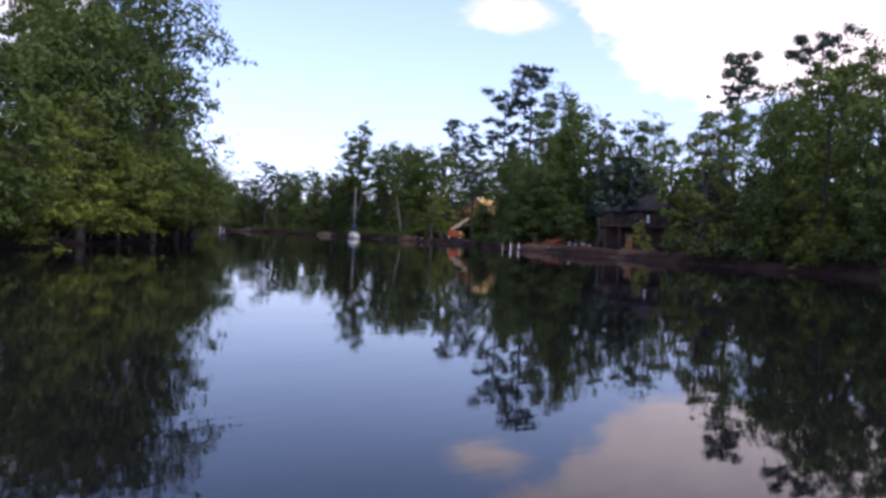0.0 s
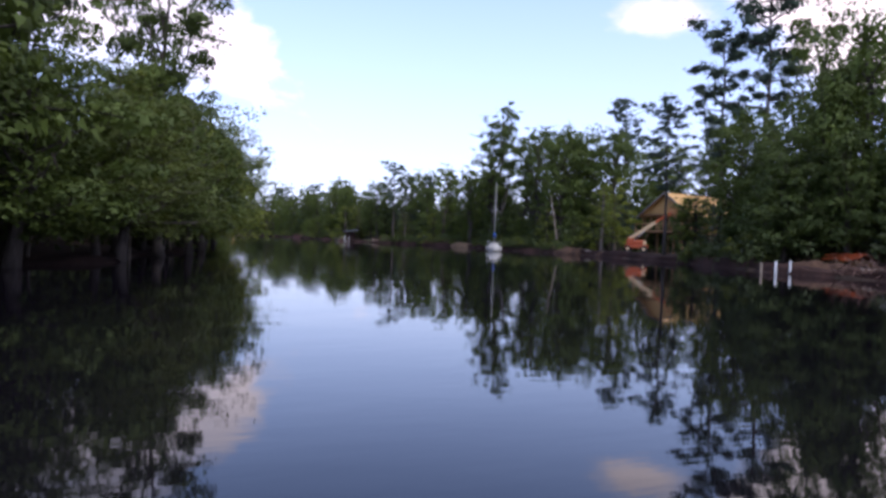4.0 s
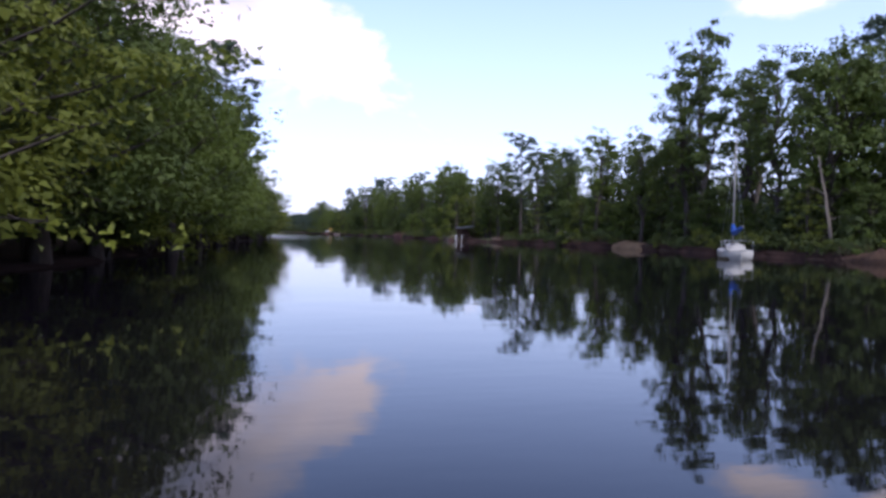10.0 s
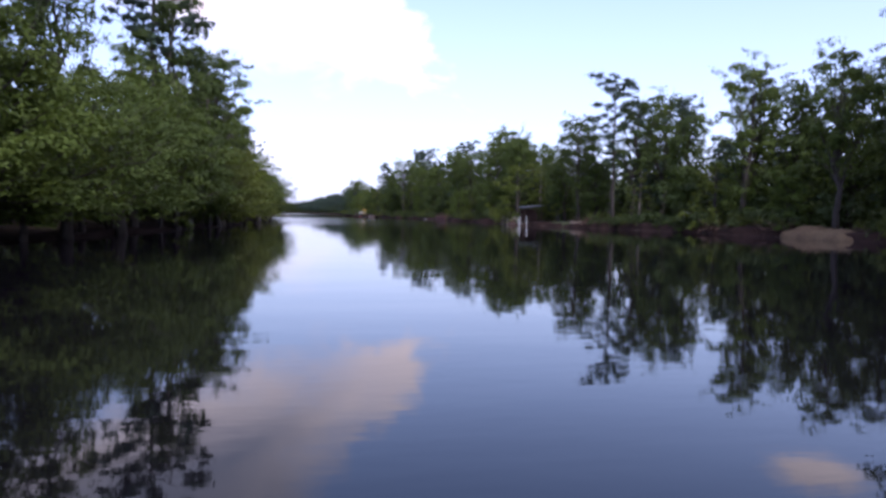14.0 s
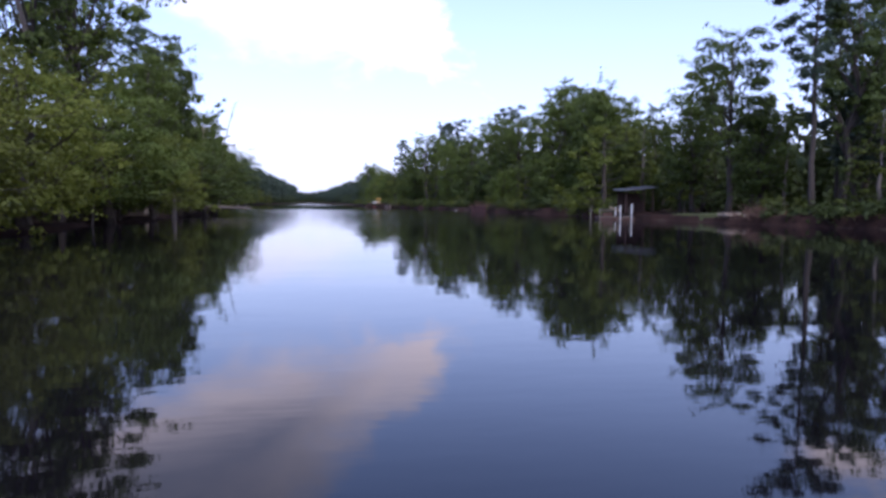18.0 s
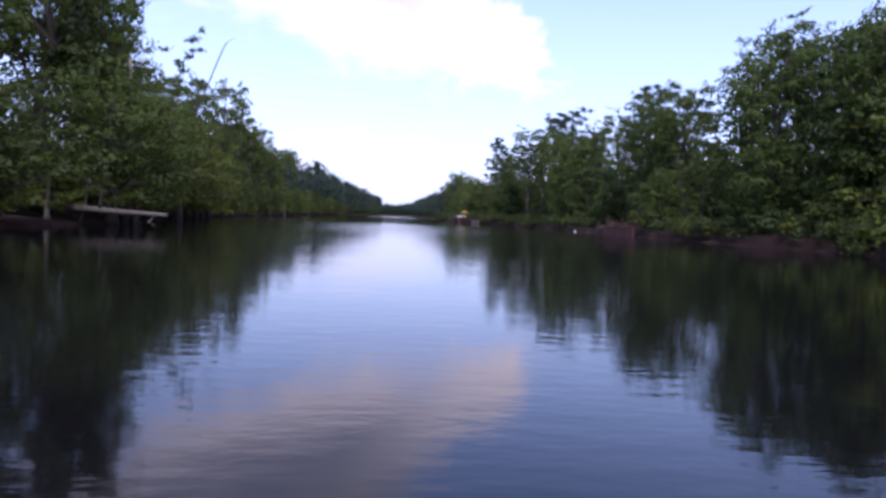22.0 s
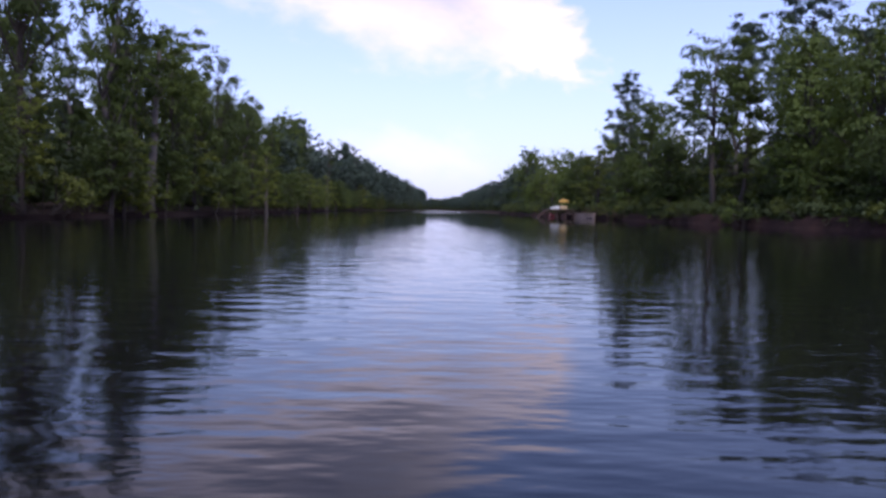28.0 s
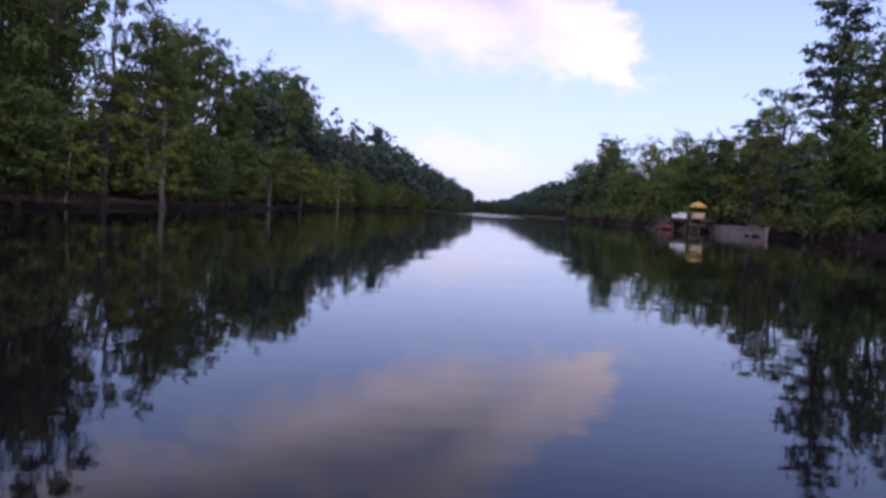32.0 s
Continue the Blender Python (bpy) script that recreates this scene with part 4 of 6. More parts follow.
def woods(name, label, line, side, table, seed, s0, s1, off, deep, low, high, share, leaf, per, step, rad, mat, skip=()):
    """A mass of leaf clumps behind the bank, thicker than one could count."""
    rng = np.random.default_rng(seed)
    n = int((s1 - s0) / step) * 4
    s = s0 + (np.arange(n) // 4) * step + rng.uniform(-1.5, 1.5, n)
    p = np.array([inland(line, side, a, o) for a, o in zip(s, off + rng.uniform(0, deep, n))])
    keep = ~in_river(p[:, 0], p[:, 1]) | (off < 0)
    for a, b in skip:
        keep &= ~((p[:, 1] > a) & (p[:, 1] < b))
    keep &= ~np.array([in_house(*q) for q in p])
    top = np.minimum(high, share * top_at(table, s, off > 8)) * (0.80 + 0.20 * np.sin(s * 0.21 + 1.7 * np.sin(s * 0.07)))
    z = np.maximum(ground_height(p[:, 0], p[:, 1]), 0.15) + low + rng.uniform(0, 1, n) * np.maximum(top - low, 0.5)
    centres = np.column_stack([p, z])[keep]
    v, f = leaf_cloud(rng, centres, rng.uniform(0.7, 1.3, len(centres)) * rad, 0.7, per, leaf, 0.1)
    tagged(part(name, leaf_mesh(name, v, f, mat), None), label, "woodland", kind="stuff")


R0 = 340.0
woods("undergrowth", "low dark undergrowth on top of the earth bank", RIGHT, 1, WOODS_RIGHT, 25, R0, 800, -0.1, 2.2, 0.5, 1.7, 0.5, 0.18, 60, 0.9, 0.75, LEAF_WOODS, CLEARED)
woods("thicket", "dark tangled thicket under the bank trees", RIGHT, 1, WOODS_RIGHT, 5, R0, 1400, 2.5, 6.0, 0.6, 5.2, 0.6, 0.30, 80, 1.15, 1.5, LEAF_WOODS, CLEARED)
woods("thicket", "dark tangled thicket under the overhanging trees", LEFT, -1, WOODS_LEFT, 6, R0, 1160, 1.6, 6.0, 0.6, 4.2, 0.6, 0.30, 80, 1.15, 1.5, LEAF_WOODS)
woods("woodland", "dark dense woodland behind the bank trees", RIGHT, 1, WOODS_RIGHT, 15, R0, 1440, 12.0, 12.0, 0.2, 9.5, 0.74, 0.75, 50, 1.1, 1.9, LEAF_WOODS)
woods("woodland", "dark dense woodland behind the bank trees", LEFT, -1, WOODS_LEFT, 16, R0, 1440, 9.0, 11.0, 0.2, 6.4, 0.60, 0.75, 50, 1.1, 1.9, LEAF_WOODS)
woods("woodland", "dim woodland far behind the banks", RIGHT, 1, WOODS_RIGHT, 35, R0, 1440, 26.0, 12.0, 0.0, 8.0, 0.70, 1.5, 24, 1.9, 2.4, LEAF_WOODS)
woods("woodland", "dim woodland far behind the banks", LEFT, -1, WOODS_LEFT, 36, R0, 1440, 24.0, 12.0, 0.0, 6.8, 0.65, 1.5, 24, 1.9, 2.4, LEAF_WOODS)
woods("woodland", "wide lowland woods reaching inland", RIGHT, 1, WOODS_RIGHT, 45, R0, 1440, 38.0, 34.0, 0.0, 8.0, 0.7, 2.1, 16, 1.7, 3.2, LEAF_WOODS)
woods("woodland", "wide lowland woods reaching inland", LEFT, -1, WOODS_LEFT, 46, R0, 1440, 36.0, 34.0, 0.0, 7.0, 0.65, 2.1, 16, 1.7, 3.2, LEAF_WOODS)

# tall trees by name of kind, place and height of their tops
for row in TREES:
    kind, x, y, top = row
    if kind == "oak" and y < 70 and x < 10:
        kind = "near"
    x, y = ashore(x, y, {"cyp": 0.6, "oak": 0.8, "near": 0.8, "lime": 0.2}.get(kind, 1.6))
    z = gz(x, y)
    plant(kind, x, y, max(top - z, 2.5) * (1.0 if kind == "pine" else 1.05), thick={"pine": 0.9, "gum": 0.95, "oak": 0.88, "near": 0.9, "far": 0.95, "lime": 1.0, "cyp": 0.95}[kind] * (1.2 if top < 9 else 1.0) * (0.74 if y > 205 and x + y < 100 else 1.0))


# trees that lean out from the near part of the shaded bank
over_rng = np.random.default_rng(19)
for s_over in np.arange(437.0, 636.0, 5.4):
    ox, oy = inland(LEFT, -1, s_over + over_rng.uniform(-1.5, 1.5), over_rng.uniform(-1.0, 0.3))
    low, high = (4.8, 6.2) if s_over < 462 else (6.2, 7.8) if s_over < 480 else (8.4, 10.4) if s_over < 506 else (4.8, 6.8)
    if s_over > 560 and over_rng.uniform() < 0.4:
        continue
    tall = over_rng.uniform(low, high)
    plant("over", ox, oy, tall, over_rng.uniform(1.0, 1.2) * (1.25 if tall < 7 else 1.0), z=0.1)


def open_bank(x, y, gaps):
    """Cleared stretches of a bank, where people have built or dumped sand or where a log lies bare."""
    return any(a < y < b for a, b in gaps)


def fill(line, side, table, seed, first, shore, behind, gaps):
    """Smaller trees and bushes between the tall ones, none above the woods' height at its place."""
    rng = np.random.default_rng(seed)
    s, step = first, 0
    while s < 800:
        near = s < 800
        p = inland(line, side, s, rng.uniform(*shore))
        most = float(top_at(table, s))
        if side < 0 or not open_bank(*p, gaps):
            kind = ("cyp" if rng.uniform() < (0.6 if side < 0 else 0.4) else "oak") if near else "far"
            plant(kind, p[0], p[1], min(rng.uniform(3.4, 5.6) if side < 0 and s > 500 else rng.uniform(4.5, 8.0), 0.85 * most) if near else min(rng.uniform(10, 15), 0.9 * most), 1.15)
        p = inland(line, side, s + 2, rng.uniform(*behind))
        step += 1
        if step % 2:
            if not in_house(*p):
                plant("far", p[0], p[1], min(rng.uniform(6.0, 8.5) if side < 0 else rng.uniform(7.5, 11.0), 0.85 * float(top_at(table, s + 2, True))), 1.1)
        if near:
            for k in range(2):
                q = inland(line, side, s + 2.4 * k + rng.uniform(-1, 1), rng.uniform(0.2, 1.6))
                if not open_bank(*q, gaps) and (side > 0 or rng.uniform() < 0.3):
                    plant("bush", q[0], q[1], rng.uniform(1.2, 2.9), z=max(gz(*q), -0.15))
        s += 4.8 if near else 6.0


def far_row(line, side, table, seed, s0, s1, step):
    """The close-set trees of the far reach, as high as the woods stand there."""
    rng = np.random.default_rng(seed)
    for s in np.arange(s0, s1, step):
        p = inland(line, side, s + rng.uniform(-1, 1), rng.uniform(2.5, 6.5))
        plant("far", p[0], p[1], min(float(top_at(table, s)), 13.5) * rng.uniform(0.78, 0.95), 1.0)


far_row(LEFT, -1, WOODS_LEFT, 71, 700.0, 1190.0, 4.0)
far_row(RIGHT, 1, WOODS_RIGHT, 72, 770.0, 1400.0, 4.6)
fill(RIGHT, 1, WOODS_RIGHT, 8, 375.0, (1.5, 4.0), (9, 13), CLEARED)
fill(LEFT, -1, WOODS_LEFT, 9, 385.0, (-0.2, 1.2), (5, 9), CLEARED_LEFT)


build_bank(RIGHT, 1, 345.0, 800.0, 0.58, CUT_EARTH, "eroded reddish brown earth bank with a crumbling lip", 2)
build_bank(LEFT, -1, 395.0, 760.0, 0.16, MUD, "low dark mud bank under the overhanging trees", 4)


# ---- things on and by the water ----
def at(x, y, turn=0.0, z=None):
    return Matrix.Translation((x, y, gz(x, y) if z is None else z)) @ Matrix.Rotation(radians(turn), 4, "Z")


def sailboat(m):
    """A small moored sloop, its bow along +y of its own frame: hull, cabin, mast, boom with a blue sail cover, pulpit and stays."""
    t = thing("sailboat", "small white sailboat moored with sails furled under blue cover", "sailboat", m)
    stations = [(-2.9, 0.82, 0.62, 0.16), (-1.8, 1.02, 0.60, 0.30), (-0.4, 1.12, 0.60, 0.36), (1.0, 0.98, 0.66, 0.32), (2.2, 0.58, 0.74, 0.20), (2.9, 0.16, 0.80, 0.06), (3.1, 0.03, 0.82, -0.05)]
    rows = []
    for y, w, top, deep in stations:
        rows.append([(sx * w * k, y, z) for sx, k, z in ((-1, 1.0, top), (-1, 0.99, top * 0.5), (-1, 0.90, 0.06), (-1, 0.5, -deep), (1, 0.5, -deep), (1, 0.90, 0.06), (1, 0.99, top * 0.5), (1, 1.0, top))])
    hull = Mesh()
    flat = [p for r in rows for p in r]
    n = 8
    faces = [(i * n + k, i * n + k + 1, (i + 1) * n + k + 1, (i + 1) * n + k) for i in range(len(rows) - 1) for k in range(n - 1)]
    faces += [tuple(range(n - 1, -1, -1)), tuple((len(rows) - 1) * n + k for k in range(n))]
    hull.add(flat, faces, True)
    part("hull", hull, GELCOAT, t)
    stripe = Mesh()
    for sx in (-1, 1):
        pts = []
        for y, w, top, deep in stations[:6]:
            pts += [(sx * (w * 0.925 + 0.004), y, 0.005), (sx * (w * 0.965 + 0.006), y, 0.15)]
        stripe.add(pts, [(2 * i, 2 * i + 2, 2 * i + 3, 2 * i + 1) for i in range(5)])
    part("waterline_stripe", stripe, ALGAE, t, "brown scum along the waterline")
    deck = Mesh()
    dp = []
    for y, w, top, deep in stations:
        dp += [(-w * 0.99, y, top - 0.01), (0, y, top + 0.05), (w * 0.99, y, top - 0.01)]
    deck.add(dp, [f for i in range(len(stations) - 1) for f in ((3 * i, 3 * i + 1, 3 * i + 4, 3 * i + 3), (3 * i + 1, 3 * i + 2, 3 * i + 5, 3 * i + 4))])
    part("deck", deck, GELCOAT, t)
    cabin = Mesh()
    cp = []
    for y, w, z in ((-0.9, 0.70, 1.02), (-0.2, 0.74, 1.10), (0.9, 0.60, 1.02), (1.5, 0.40, 0.80)):
        cp += [(-w, y, 0.55), (-w * 0.86, y, z - 0.06), (0, y, z + 0.04), (w * 0.86, y, z - 0.06), (w, y, 0.55)]
    cf = [(5 * i + k, 5 * i + k + 1, 5 * i + k + 6, 5 * i + k + 5) for i in range(3) for k in range(4)] + [(4, 3, 2, 1, 0), (15, 16, 17, 18, 19)]
    cabin.add(cp, cf)
    cab = part("cabin", cabin, GELCOAT, t)
    for sx in (-1, 1):
        for y in (-0.45, 0.25):
            part("cabin_window", Mesh().box(sx * 0.68, y, 0.86, 0.03, 0.42, 0.13, bevel=0.02), GLASS, cab, "dark tinted cabin window")
    part("hatch", Mesh().box(0, -0.55, 1.12, 0.6, 0.6, 0.06, bevel=0.02), GELCOAT, cab)
    for sx in (-1, 1):
        part("cockpit_seat", Mesh().box(sx * 0.62, -1.9, 0.64, 0.36, 1.7, 0.10, bevel=0.03), GELCOAT, t)
    part("mast", Mesh().tube([(0, 0.45, 0.9), (0, 0.45, 5.0), (0, 0.42, 9.2)], [0.065, 0.06, 0.045], 8), ALU, t, "bare aluminium mast")
    part("spreader", Mesh().tube([(-0.75, 0.42, 5.4), (0, 0.45, 5.5), (0.75, 0.42, 5.4)], 0.022, 5), ALU, t)
    boom = part("boom", Mesh().tube([(0, 0.40, 1.75), (0.15, -2.6, 2.30)], 0.05, 7), ALU, t)
    cover = Mesh()
    cover.tube([(0, 0.52, 2.55), (0, 0.40, 2.1), (0.02, 0.1, 1.92), (0.06, -0.9, 2.02), (0.11, -1.8, 2.16), (0.14, -2.35, 2.25)], [0.10, 0.20, 0.24, 0.19, 0.14, 0.07], 9)
    part("sail_cover", cover, CANVAS_BLUE, boom, "blue canvas sail cover")
    for i, (a, b) in enumerate((((0, 0.42, 9.1), (0, 3.05, 0.85)), ((0, 0.42, 9.1), (0, -2.85, 0.65)), ((0, 0.42, 7.5), (0.95, 0.3, 0.62)), ((0, 0.42, 7.5), (-0.95, 0.3, 0.62)))):
        part("stay", Mesh().tube([a, b], 0.008, 4), STEEL, t)
    for end, ys in (("pulpit", (2.2, 3.0)), ("pushpit", (-2.0, -2.85))):
        w0 = 0.52 if end == "pulpit" else 0.95
        w1 = 0.12 if end == "pulpit" else 0.78
        rail = Mesh().tube([(-w0, ys[0], 1.28), (-w1, ys[1], 1.32), (w1, ys[1], 1.32), (w0, ys[0], 1.28)], 0.022, 6)
        for x, y in ((-w0, ys[0]), (-w1, ys[1]), (w1, ys[1]), (w0, ys[0])):
            rail.tube([(x, y, 0.62), (x, y, 1.3)], 0.018, 5)
        part(end, rail, STEEL, t)
    part("rudder", Mesh().box(0, -3.0, 0.2, 0.05, 0.25, 0.9, bevel=0.01), GELCOAT, t)
    return t


sailboat(Matrix.Translation((-15.2, 119.5, 0.0)) @ Matrix.Rotation(radians(8), 4, "Z") @ Matrix.Diagonal((0.92, 0.92, 0.94, 1)))


def mound(x, y, long, wide, high, turn, mat, label, seed, z=0.0):
    """A low shelf of loose earth: steep ragged sides, a lumpy top, clods and slips along its foot."""
    rng = np.random.default_rng(seed)
    t = Mesh()
    n, rings = 54, 11
    ph = rng.uniform(0, 6.3, 6)
    pts = [(0, 0, high)]
    for r in range(1, rings + 1):
        u = r / rings
        for k in range(n):
            a = 2 * math.pi * k / n
            w = 1 + 0.10 * math.sin(3 * a + ph[0]) + 0.09 * math.sin(7 * a + ph[1]) + 0.05 * math.sin(13 * a + ph[2]) + rng.normal() * 0.025
            px, py = math.cos(a) * long / 2 * u * w, math.sin(a) * wide / 2 * u * w
            lump = 0.16 * math.sin(px * 1.7 + ph[3]) * math.cos(py * 2.3 + ph[4]) + 0.10 * math.sin(px * 4.1 + ph[5]) + rng.normal() * 0.07
            body = (1 - u ** 3.2) * (0.82 + 0.18 * math.cos(2 * px / long * 2.4 + ph[0]))
            pts.append((px, py, high * body * (1 + lump) - 0.9 * (u == 1)))
    faces = [(0, 1 + k, 1 + (k + 1) % n) for k in range(n)]
    for r in range(rings - 1):
        faces += [(1 + r * n + k, 1 + (r + 1) * n + k, 1 + (r + 1) * n + (k + 1) % n, 1 + r * n + (k + 1) % n) for k in range(n)]
    t.add(pts, faces, True)
    ob = part("earth_mound", t, mat)
    ob.matrix_basis = Matrix.Translation((x, y, z)) @ Matrix.Rotation(radians(turn), 4, "Z")
    return tagged(ob, label, "mound", group="heaps of earth on the bank")


mound(-25.3, 153.9, 13.0, 3.2, 0.80, -59, SAND, "flat pale sand shelf at the water's edge", 3)
mound(-5.9, 121.3, 10.0, 2.4, 0.85, -66, EARTH, "raw brown earth shelf on the cut bank", 5)
mound(-0.6, 110.9, 10.0, 2.2, 0.80, -68, EARTH, "low tan earth ridge on the cut bank", 6)
mound(-50.7, 181.3, 9.5, 2.2, 0.30, -41, GRASS, "strip of mown grass along the bank by the dock", 7, 0.42)
mound(-47.2, 178.4, 4.2, 2.6, 1.35, -45, EARTH, "heap of bare brown earth and roots", 8)
mound(9.6, 76.5, 8.5, 2.2, 0.72, -70, EARTH, "worn brown earth bank below the lodge", 9)
mound(15.9, 58.0, 10.0, 2.0, 0.72, -66, EARTH, "worn brown earth edge of the bank", 10)
mound(-84.4, 220.4, 6.0, 2.0, 0.70, -48, EARTH, "reddish brown earth bank with roots", 12)


def snag(m, h, lean, mat, label, stubs, seed, r=0.2):
    """A dead trunk, broken off, with stubs."""
    rng = np.random.default_rng(seed)
    t = thing("dead_tree", label, "dead tree", m)
    way = wander(rng, (0, 0, -0.5), (lean[0], lean[1], h), 8, 0.03)
    part("trunk", Mesh().tube(way, [r * 1.3] + [r * (1 - 0.75 * i / 8) for i in range(8)], 8), mat, t)
    for i in range(stubs):
        p = way[3 + i % 6]
        a = rng.uniform(0, 2 * math.pi)
        q = p + Vector((math.cos(a), math.sin(a), rng.uniform(0.2, 0.9))) * rng.uniform(0.5, 1.6)
        part("branch", Mesh().tube(wander(rng, p, q, 3, 0.06), [r * 0.35, r * 0.25, r * 0.15, 0.01], 5), mat, t)
    return t


snag(at(-7.6, 130.0), 7.6, (-1.4, -0.2, 0), DEAD, "bare pale dead trunk leaning by the sailboat", 3, 4, 0.15)
LEANER = snag(at(-99.2, 180.6), 11.6, (-2.5, 7.2, 0), BARK, "tall thin bare tree leaning above the crowns", 9, 6, 0.09)
rng_l = np.random.default_rng(3)
v_, f_ = leaf_cloud(rng_l, [(-0.21 * q + rng_l.normal() * 0.5, 0.4 * q + rng_l.normal() * 0.5, q) for q in np.linspace(7.5, 11.8, 14)], [0.4] * 14, 0.5, 34, 0.2)
part("crown", leaf_mesh("crown", v_, f_, LEAF_OAK), None, LEANER, "a few sparse leaf tufts")
CYPRESS = snag(at(-130.3, 215.0, z=0.1), 9.2, (-0.9, 1.3, 0), BARK_PALE, "old cypress with a pale flared trunk and flat open crown", 3, 8, 0.24)
CYPRESS["category"] = "tree"
flare = Mesh().lathe([(0.52, -0.6), (0.46, 0.0), (0.36, 0.5), (0.30, 1.1), (0.25, 1.9)], 11)
part("trunk_foot", flare, BARK_PALE, CYPRESS)
rng_c = np.random.default_rng(12)
tufts = [(-0.75 + rng_c.normal() * 1.25, 1.1 + rng_c.normal() * 1.25, rng_c.uniform(6.6, 10.4)) for _ in range(34)]
for tx, ty, tz in tufts[::3]:
    part("branch", Mesh().tube([(-0.085 * tz, 0.12 * tz, tz - 1.0), (tx, ty, tz)], [0.055, 0.015], 4, False), BARK_PALE, CYPRESS)
v_, f_ = leaf_cloud(rng_c, tufts, rng_c.uniform(0.5, 0.9, 34), 0.42, 130, 0.16)
part("crown", leaf_mesh("crown", v_, f_, LEAF_OAK), None, CYPRESS)
snag(at(-46.5, 182.0), 5.5, (0.3, 0.2, 0), BARK_PALE, "straight pale trunk behind the grass bank", 1, 10, 0.15)
snag(at(-96.5, 178.0), 8.0, (0.5, -0.6, 0), DEAD, "pale leaning trunk among the bank trees", 2, 11, 0.16)


snag(at(-82.4, 158.6), 4.4, (1.0, 1.5, 0), BARK_PALE, "pale trunk leaning out of the bank thicket", 2, 14, 0.15)


def fallen_log():
    t = thing("fallen_log", "long bare log fallen from the bank out over the water", "log", Matrix.Translation((-93.2, 170.6, 0.0)))
    rng = np.random.default_rng(31)
    way = wander(rng, (-1.0, -0.6, 0.78), (7.2, 2.0, 0.56), 9, 0.05)
    part("trunk", Mesh().tube(way, [0.22, 0.20, 0.18, 0.16, 0.145, 0.13, 0.115, 0.10, 0.085, 0.06], 9), BARK_PALE, t)
    for k, d in ((3, (0.2, 0.4, 0.7)), (4, (0.5, 0.3, -0.35)), (6, (0.4, -0.2, 0.8)), (8, (0.5, 0.2, -0.45))):
        part("branch", Mesh().tube(wander(rng, way[k], way[k] + Vector(d), 3, 0.08), [0.06, 0.05, 0.03, 0.01], 5), BARK_PALE, t)
    for d in ((-0.4, -0.3, -0.9), (-0.5, 0.4, -0.8), (-0.7, 0.1, 0.4)):
        part("root", Mesh().tube(wander(rng, way[0], way[0] + Vector(d), 3, 0.08), [0.2, 0.15, 0.10, 0.04], 6), BARK_PALE, t)


fallen_log()


def drift_log(x, y, long, turn, r, seed):
    rng = np.random.default_rng(seed)
    ob = part("driftwood", Mesh().tube(wander(rng, (-long / 2, 0, 0), (long / 2, 0, r * 0.6), 5, 0.05), [r, r * 0.95, r * 0.9, r * 0.8, r * 0.65, r * 0.5], 7), DEAD)
    ob.matrix_basis = Matrix.Translation((x, y, gz(x, y) + r * 0.7)) @ Matrix.Rotation(radians(turn), 4, "Z")
    return tagged(ob, "grey weathered driftwood log on the bank", "driftwood", group="driftwood logs on the bank")


for i, (x, y, l, a, r) in enumerate([(-48.9, 179.2, 2.6, 30, 0.16), (-49.4, 179.6, 2.2, 10, 0.13), (-48.3, 178.6, 1.9, 70, 0.14), (-48.8, 179.9, 1.6, 120, 0.11), (-4.0, 118.0, 3.2, -60, 0.16), (-6.4, 121.0, 2.4, -40, 0.12), (11.0, 70.5, 2.6, -70, 0.13), (-88.5, 224.4, 2.8, -50, 0.15), (-25.0, 152.2, 2.2, -40, 0.12)]):
    drift_log(x, y, l, a, r, 40 + i)


def pilings():
    for i, (x, y, h) in enumerate([(6.2, 73.6, 0.6), (7.1, 74.2, 0.7), (8.0, 74.8, 0.75)]):
        pm = Mesh().lathe([(0.0, -1.4), (0.065, -1.4), (0.065, h - 0.04), (0.05, h), (0.0, h)], 10)
        ob = part("piling", pm, WHITE if i else DEAD)
        ob.matrix_basis = Matrix.Translation((x, y, 0)) @ Matrix.Rotation(radians(2 * i - 2), 4, "X")
        tagged(ob, "short pale wooden piling standing in the water", "piling", group="pilings off the bank")


pilings()


